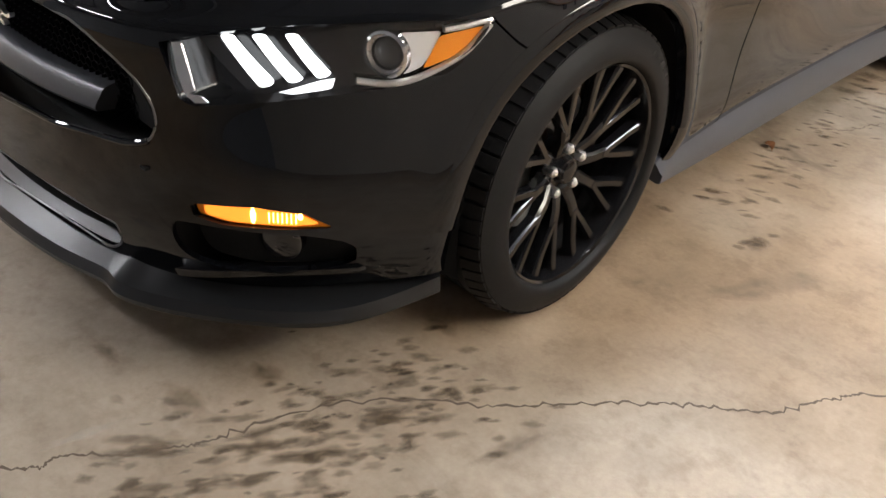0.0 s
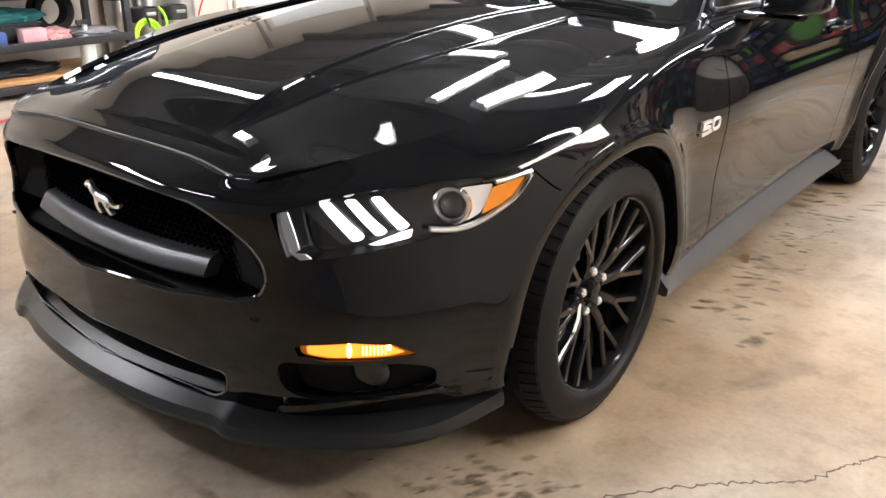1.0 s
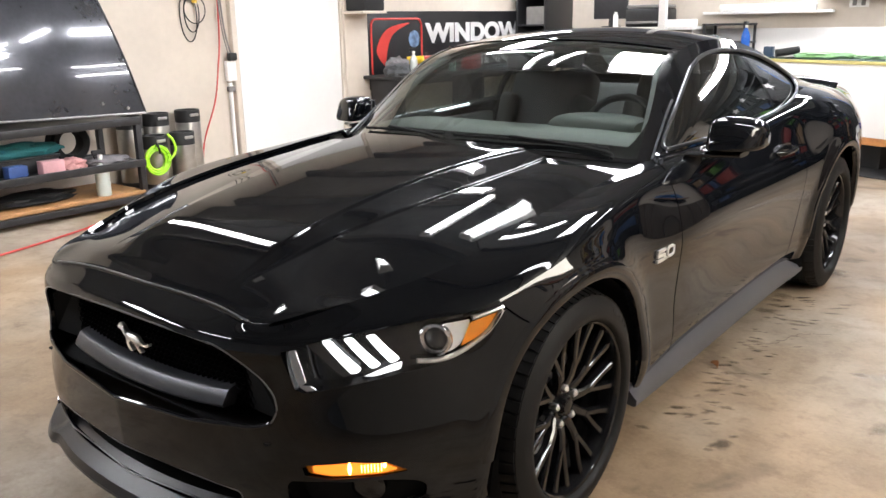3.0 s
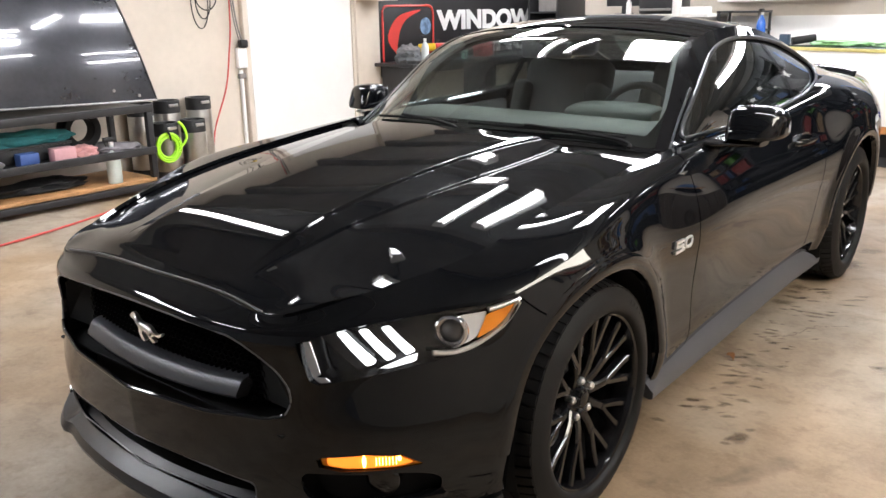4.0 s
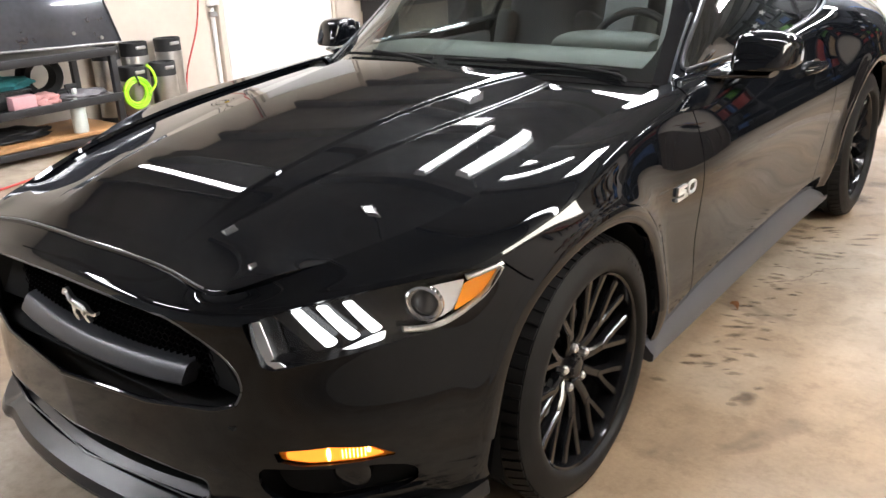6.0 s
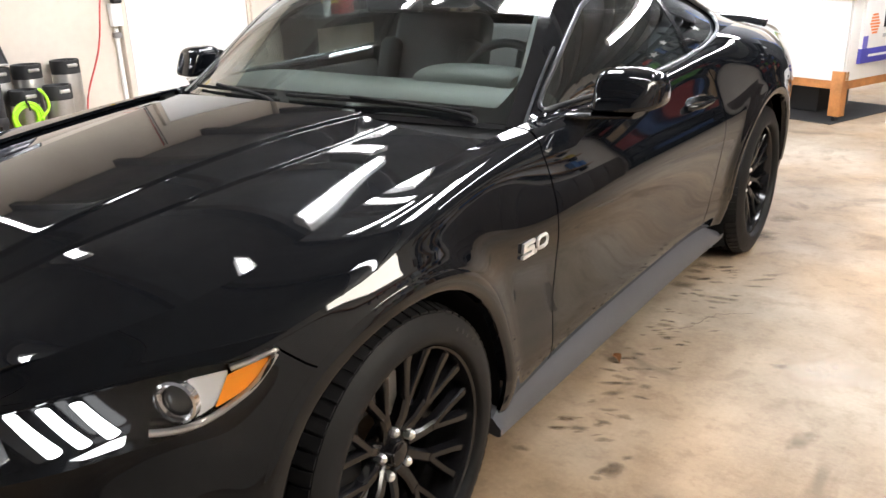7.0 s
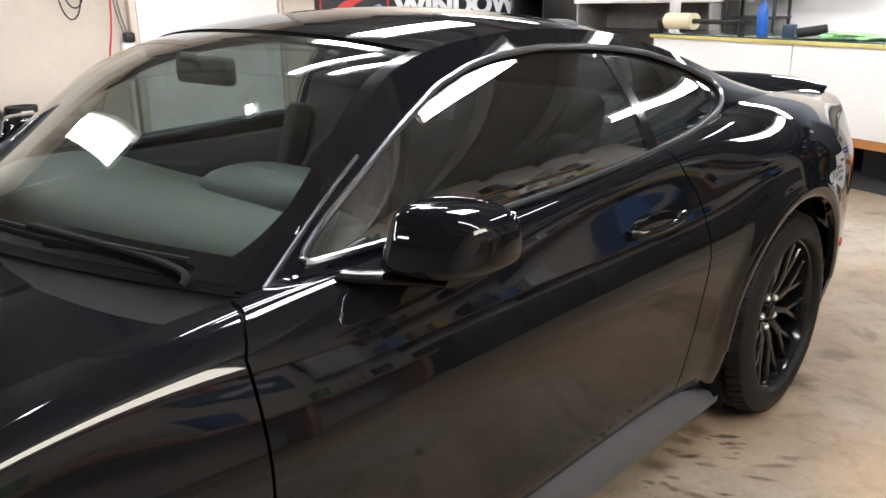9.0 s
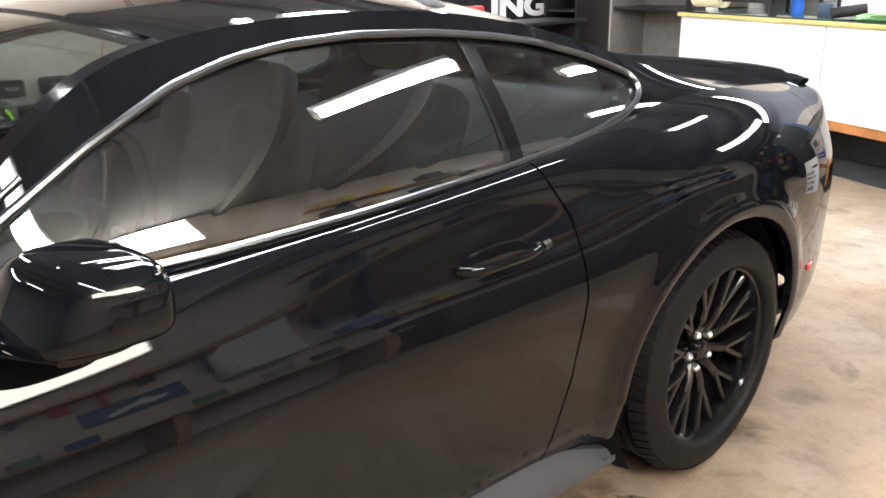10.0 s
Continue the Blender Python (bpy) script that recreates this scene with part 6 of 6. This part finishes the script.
for y, c_, l_ in ((1.2, (.25, .05, .05), "red can on the workbench"), (1.5, (.10, .22, .08), "green can on the workbench"), (1.8, (.05, .10, .28), "blue can on the workbench"), (2.5, (.10, .22, .08), "green can on the workbench"), (2.9, (.3, .28, .25), "grey can on the workbench"), (3.2, (.03, .03, .03), "black can on the workbench")):
    tagged(obj("can", lathe([(.0, 0), (.09, 0), (.09, .22), (.085, .23), (.0, .23)], 20, "Z", (EAST - .32, y, .95)), material("can_paint", c_, .4, vary=.2, scale=10)), l_, "can", group="cans on the workbench")

RACK_AT = pose(2.72, 8.80, 0, 0, 0, 90) @ Matrix.Diagonal((1, .82, 1, 1))
ds = thing("storage_rack", "tall dark storage rack crowded with red and green boxes", "rack", (2.72, 8.80, 0), 90)
ds.matrix_basis = RACK_AT
part("back", box((.03, 3.4, 3.0), (.28, 0, 1.50), .004), BLACKMETAL, ds)
for z_ in (.45, .95, 1.40, 1.85, 2.30, 2.75):
    part("shelf", box((.50, 3.4, .03), (0, 0, z_), .004), BLACKMETAL, ds)
for y_ in (-1.68, -.56, .56, 1.68):
    part("upright", box((.50, .04, 3.0), (0, y_, 1.50), .004), BLACKMETAL, ds)
rng = random.Random(17)
BOXES = [material("carton_" + n_, c_, .5, vary=.25, scale=9) for n_, c_ in (("red", (.26, .03, .025)), ("green", (.08, .22, .035)), ("blue", (.03, .07, .18)), ("black", (.02, .02, .022)), ("tan", (.40, .27, .15)), ("white", (.7, .7, .68)))]
NAMES_ = ("red", "green", "blue", "black", "tan", "white")
for z_ in (.465, .965, 1.415, 1.865, 2.315):
    y_ = -1.60
    while y_ < 1.35:
        w_, h_ = rng.uniform(.12, .34), rng.uniform(.12, .36)
        k_ = rng.choice([0, 0, 1, 1, 2, 3, 3, 3, 3, 4])
        if not any(abs(y_ + w_ / 2 - q_) < w_ / 2 + .03 for q_ in (-.56, .56)):
            o_ = tagged(obj("storage_box", box((.32, w_, h_), (-.06, y_ + w_ / 2, z_ + h_ / 2), .008), BOXES[k_]), NAMES_[k_] + " box on the storage rack", "box", group="boxes on the rack")
            o_.matrix_basis = RACK_AT
        y_ += w_ + rng.uniform(.02, .10)
# paper stars hung on threads before the rack
for x_, z_, r_ in ((1.55, 2.42, .13), (2.05, 2.30, .16), (2.45, 2.62, .11), (2.95, 2.45, .14)):
    st_ = thing("paper_star", "white paper star hung on a thread", "star", (x_, 8.30, z_), 0, "hung paper stars")
    pts_ = [((r_ if k % 2 == 0 else r_ * .42) * math.sin(math.pi * k / 5), (r_ if k % 2 == 0 else r_ * .42) * math.cos(math.pi * k / 5)) for k in range(10)]
    part("star", extrude_poly(pts_, .012, "y"), WHITE, st_)
    part("thread", tube([(0, 0, r_), (0, 0, CEIL - z_)], .002, 5), BLACKMETAL, st_)
GLOSSY = [material("tin_" + n_, c_, .35, vary=.2, scale=9) for n_, c_ in (("tan", (.42, .31, .18)), ("white", (.75, .74, .72)), ("grey", (.30, .31, .32)), ("yellow", (.60, .42, .05)), ("blue", (.05, .16, .40)), ("black", (.02, .02, .022)))]
TINS = ("tan", "white", "grey", "yellow", "blue", "black")
rng = random.Random(29)
for z_ in (1.52, 1.98, 2.42):
    sh_ = thing("wall_shelf", "thin wooden wall shelf with tins and boxes", "shelf", (EAST - .15, 5.25, z_), group="shelves on the side wall")
    part("board", box((.28, 3.7, .03), (0, 0, 0), .003), WOOD, sh_)
    for q_ in (-1.5, 0, 1.5):
        part("bracket", box((.24, .03, .14), (.01, q_, -.085), .004), BLACKMETAL, sh_)
    y_ = 3.50
    while y_ < 6.85:
        w_, h_ = rng.uniform(.10, .30), rng.uniform(.10, .30)
        k_ = rng.randrange(6)
        if rng.random() < .78:
            tagged(obj("shelf_box", box((.20, w_, h_), (EAST - .16, y_ + w_ / 2, z_ + .016 + h_ / 2), .008), GLOSSY[k_]), TINS[k_] + " box on the wall shelf", "box", group="boxes on the wall shelves")
        y_ += w_ + rng.uniform(.02, .16)
# unseen cabinet, added to give the door reflection its dark lower band
lc = thing("low_cabinet", "unseen low brown cabinet, added as the dark band mirrored in the door", "cabinet", (EAST - .28, 5.6, 0))
DARKWOOD = material("dark_brown_board", (.06, .042, .03), .5, vary=.3, scale=6)
part("body", box((.50, 3.6, 1.20), (0, 0, .60), .006), DARKWOOD, lc)
for k in range(5):
    dd = part("door", box((.02, .68, 1.08), (-.262, -1.44 + .72 * k, .62), .006), DARKWOOD, lc)
    part("handle", tube([(-.285, -1.16 + .72 * k, .78), (-.285, -1.16 + .72 * k, .92)], .007, 8), GREYM, dd)

# ---- floor: crack, stains, leaf
CRACK = material("crack_dark", (.105, .080, .058), .9)


def crack(points, width, seed):
    b, rows_ = bmesh.new(), []
    rng = random.Random(seed)
    pts = spline(points, 14)
    for k, (x, y) in enumerate(pts):
        d_ = Vector(pts[min(k + 1, len(pts) - 1)] - pts[max(k - 1, 0)]).normalized()
        n_ = Vector((-d_.y, d_.x))
        o = n_ * (noise.noise(Vector((k * .35, seed, 0))) * .014 + rng.uniform(-.003, .003))
        w = width * rng.uniform(.45, 1.3)
        rows_.append([b.verts.new((x + o.x + s_ * n_.x * w, y + o.y + s_ * n_.y * w, .0012)) for s_ in (-.5, .5)])
    for p, q in zip(rows_, rows_[1:]):
        b.faces.new((p[0], q[0], q[1], p[1]))
    return b


tagged(obj("floor_crack", crack([(.30, -1.62), (.45, -1.35), (.56, -1.16), (.60, -1.11), (.60, -1.07), (.66, -1.00), (.71, -.92), (.74, -.86), (.76, -.78), (.82, -.62), (.93, -.48), (1.04, -.38), (1.13, -.27), (1.24, -.14), (1.31, -.07), (1.38, -.01), (1.45, .06), (1.49, .15), (1.53, .22), (1.59, .29), (1.9, .55), (2.4, .9)], .0062, 3), CRACK), "thin dark crack across the concrete floor", "crack", kind="structure")
tagged(obj("floor_crack", crack([(.86, 1.60), (.98, 1.72), (1.02, 1.86), (1.15, 1.95)], .0035, 9), CRACK), "short thin crack in the concrete floor", "crack", kind="structure")


def stain_material(name, color, strong, rough=.5):
    m = material(name, color, rough)
    nt = m.node_tree
    b = nt.nodes["Principled BSDF"]
    co = nt.nodes.new("ShaderNodeTexCoord")
    n = nt.nodes.new("ShaderNodeTexNoise")
    n.inputs["Scale"].default_value, n.inputs["Detail"].default_value = 40, 5
    r = nt.nodes.new("ShaderNodeMapRange")
    r.inputs["From Min"].default_value, r.inputs["From Max"].default_value = .38, .62
    r.inputs["To Min"].default_value, r.inputs["To Max"].default_value = strong * .65, strong
    nt.links.new(co.outputs["Object"], n.inputs["Vector"])
    nt.links.new(n.outputs["Fac"], r.inputs["Value"])
    rim = nt.nodes.new("ShaderNodeAttribute")
    rim.attribute_name = "soft"
    both = nt.nodes.new("ShaderNodeMath")
    both.operation = "MULTIPLY"
    nt.links.new(r.outputs["Result"], both.inputs[0])
    nt.links.new(rim.outputs["Fac"], both.inputs[1])
    nt.links.new(both.outputs[0], b.inputs["Alpha"])
    return m


def spots(rows_, seed):
    """Irregular flat patches with soft rims: x, y, radius, stretch, angle."""
    b = bmesh.new()
    soft = b.verts.layers.float.new("soft")
    rng = random.Random(seed)
    for i, (x, y, r, st, ang) in enumerate(rows_):
        c, s_ = math.cos(ang), math.sin(ang)
        level = .0006 + .00002 * (i % 12)
        mid = b.verts.new((x, y, level))
        mid[soft] = 1
        rings_ = [[], []]
        for k in range(16):
            a = 2 * math.pi * k / 16
            q = r * (1 + .55 * noise.noise(Vector((math.cos(a) * 1.3 + i * 3.1, math.sin(a) * 1.3, seed))) + rng.uniform(-.08, .08))
            for n_, f_ in ((0, .45), (1, 1.25)):
                u_, v_ = f_ * q * math.cos(a) * st, f_ * q * math.sin(a)
                w_ = b.verts.new((x + u_ * c - v_ * s_, y + u_ * s_ + v_ * c, level))
                w_[soft] = 1 - n_
                rings_[n_].append(w_)
        for k in range(16):
            j = (k + 1) % 16
            b.faces.new((mid, rings_[0][k], rings_[0][j]))
            b.faces.new((rings_[0][k], rings_[1][k], rings_[1][j], rings_[0][j]))
    return b


rng = random.Random(11)
rows_ = []
for k in range(340):
    t_ = rng.random()
    x, y = .74 + .14 * t_ + rng.gauss(.05, .10), -1.22 + .86 * t_ + rng.gauss(0, .06)
    rows_.append((x, y, rng.uniform(.003, .013), rng.uniform(1.4, 3.4), radians(rng.uniform(48, 70))))
tagged(obj("wet_spots", spots(rows_, 21), stain_material("wet_concrete", (.19, .135, .085), .50, .5), smooth=False), "damp brown spots on the concrete before the bumper", "stain", kind="stuff")
rows_ = []
for k in range(90):
    y = rng.uniform(.75, 2.45)
    rows_.append((.84 + abs(rng.gauss(.0, .10)), y, rng.uniform(.003, .015), rng.uniform(1.5, 4.0), radians(rng.uniform(5, 45))))
rows_ += [(1.105, .66, .030, 1.5, 1.2), (1.08, .60, .014, 1.3, .5), (1.12, .74, .012, 1.4, .9), (1.02, .945, .018, 1.6, .2), (.80, 2.39, .040, 1.4, .4), (.80, 2.30, .028, 1.3, .2), (.80, 2.11, .040, 1.4, .3), (.81, 2.22, .020, 1.4, .3), (.91, 2.99, .06, 1.3, .8), (.62, -.83, .026, 1.8, .2), (.66, -.67, .022, 1.6, .2), (.78, -.28, .03, 1.5, .2), (.39, -.88, .016, 2.2, .1), (.83, .62, .014, 1.8, .2)]
tagged(obj("oil_spots", spots(rows_, 22), stain_material("oily_concrete", (.19, .125, .07), .5, .5), smooth=False), "dark oily spots on the concrete beside the car", "stain", kind="stuff")
rows_ = [(.575, -1.02, .012, 6.0, 1.35), (.30, -1.30, .04, 2.0, .4), (1.5, 1.6, .10, 1.6, .5), (1.9, 3.2, .14, 1.4, .2), (1.6, 4.4, .2, 1.5, .1), (2.4, 2.1, .16, 1.4, 1.2)]
tagged(obj("chalky_patches", spots(rows_, 23), stain_material("chalky_concrete", (.66, .58, .50), .40, .8), smooth=False), "pale chalky patches on the concrete", "stain", kind="stuff")
rows_ = [(1.52, 1.10, .028, 2.6, 1.3), (1.10, .66, .022, 1.8, 1.0), (1.10, 2.42, .020, 2.0, .6), (1.13, -.45, .016, 5.0, 1.35), (.53, -.93, .010, 2.0, .3), (.60, -.86, .010, 2.0, .3), (.93, 2.92, .05, 1.5, .8), (.95, 3.30, .06, 1.4, .5), (1.9, 1.7, .03, 1.5, .3), (2.2, 2.6, .03, 2.0, 1.4), (1.35, 1.55, .015, 2.2, .2)]
tagged(obj("scuffs", spots(rows_, 25), stain_material("scuffed_concrete", (.16, .125, .095), .38, .6), smooth=False), "dark rubbed scuffs on the concrete", "stain", kind="stuff")
leaf_ = bmesh.new()
rows2 = []
for k in range(9):
    t_ = k / 8
    w = .016 * math.sin(math.pi * (t_ * .92 + .04))
    rows2.append([leaf_.verts.new((sx_ * w, -.026 + .052 * t_, .004 + .012 * abs(sx_) + .010 * math.sin(3 * t_))) for sx_ in (-1, 0, 1)])
for p, q in zip(rows2, rows2[1:]):
    for i in range(2):
        leaf_.faces.new((p[i], q[i], q[i + 1], p[i + 1]))
e_ = bmesh.ops.extrude_face_region(leaf_, geom=leaf_.faces[:])["geom"]
bmesh.ops.translate(leaf_, vec=(0, 0, .001), verts=[v_ for v_ in e_ if isinstance(v_, bmesh.types.BMVert)])
bmesh.ops.recalc_face_normals(leaf_, faces=leaf_.faces)
tagged(obj("dry_leaf", leaf_, material("dry_leaf_brown", (.30, .13, .05), .7, vary=.3, scale=60)), "small curled brown leaf on the floor", "leaf").matrix_basis = pose(.846, 1.292, -.002, 0, 0, 50)
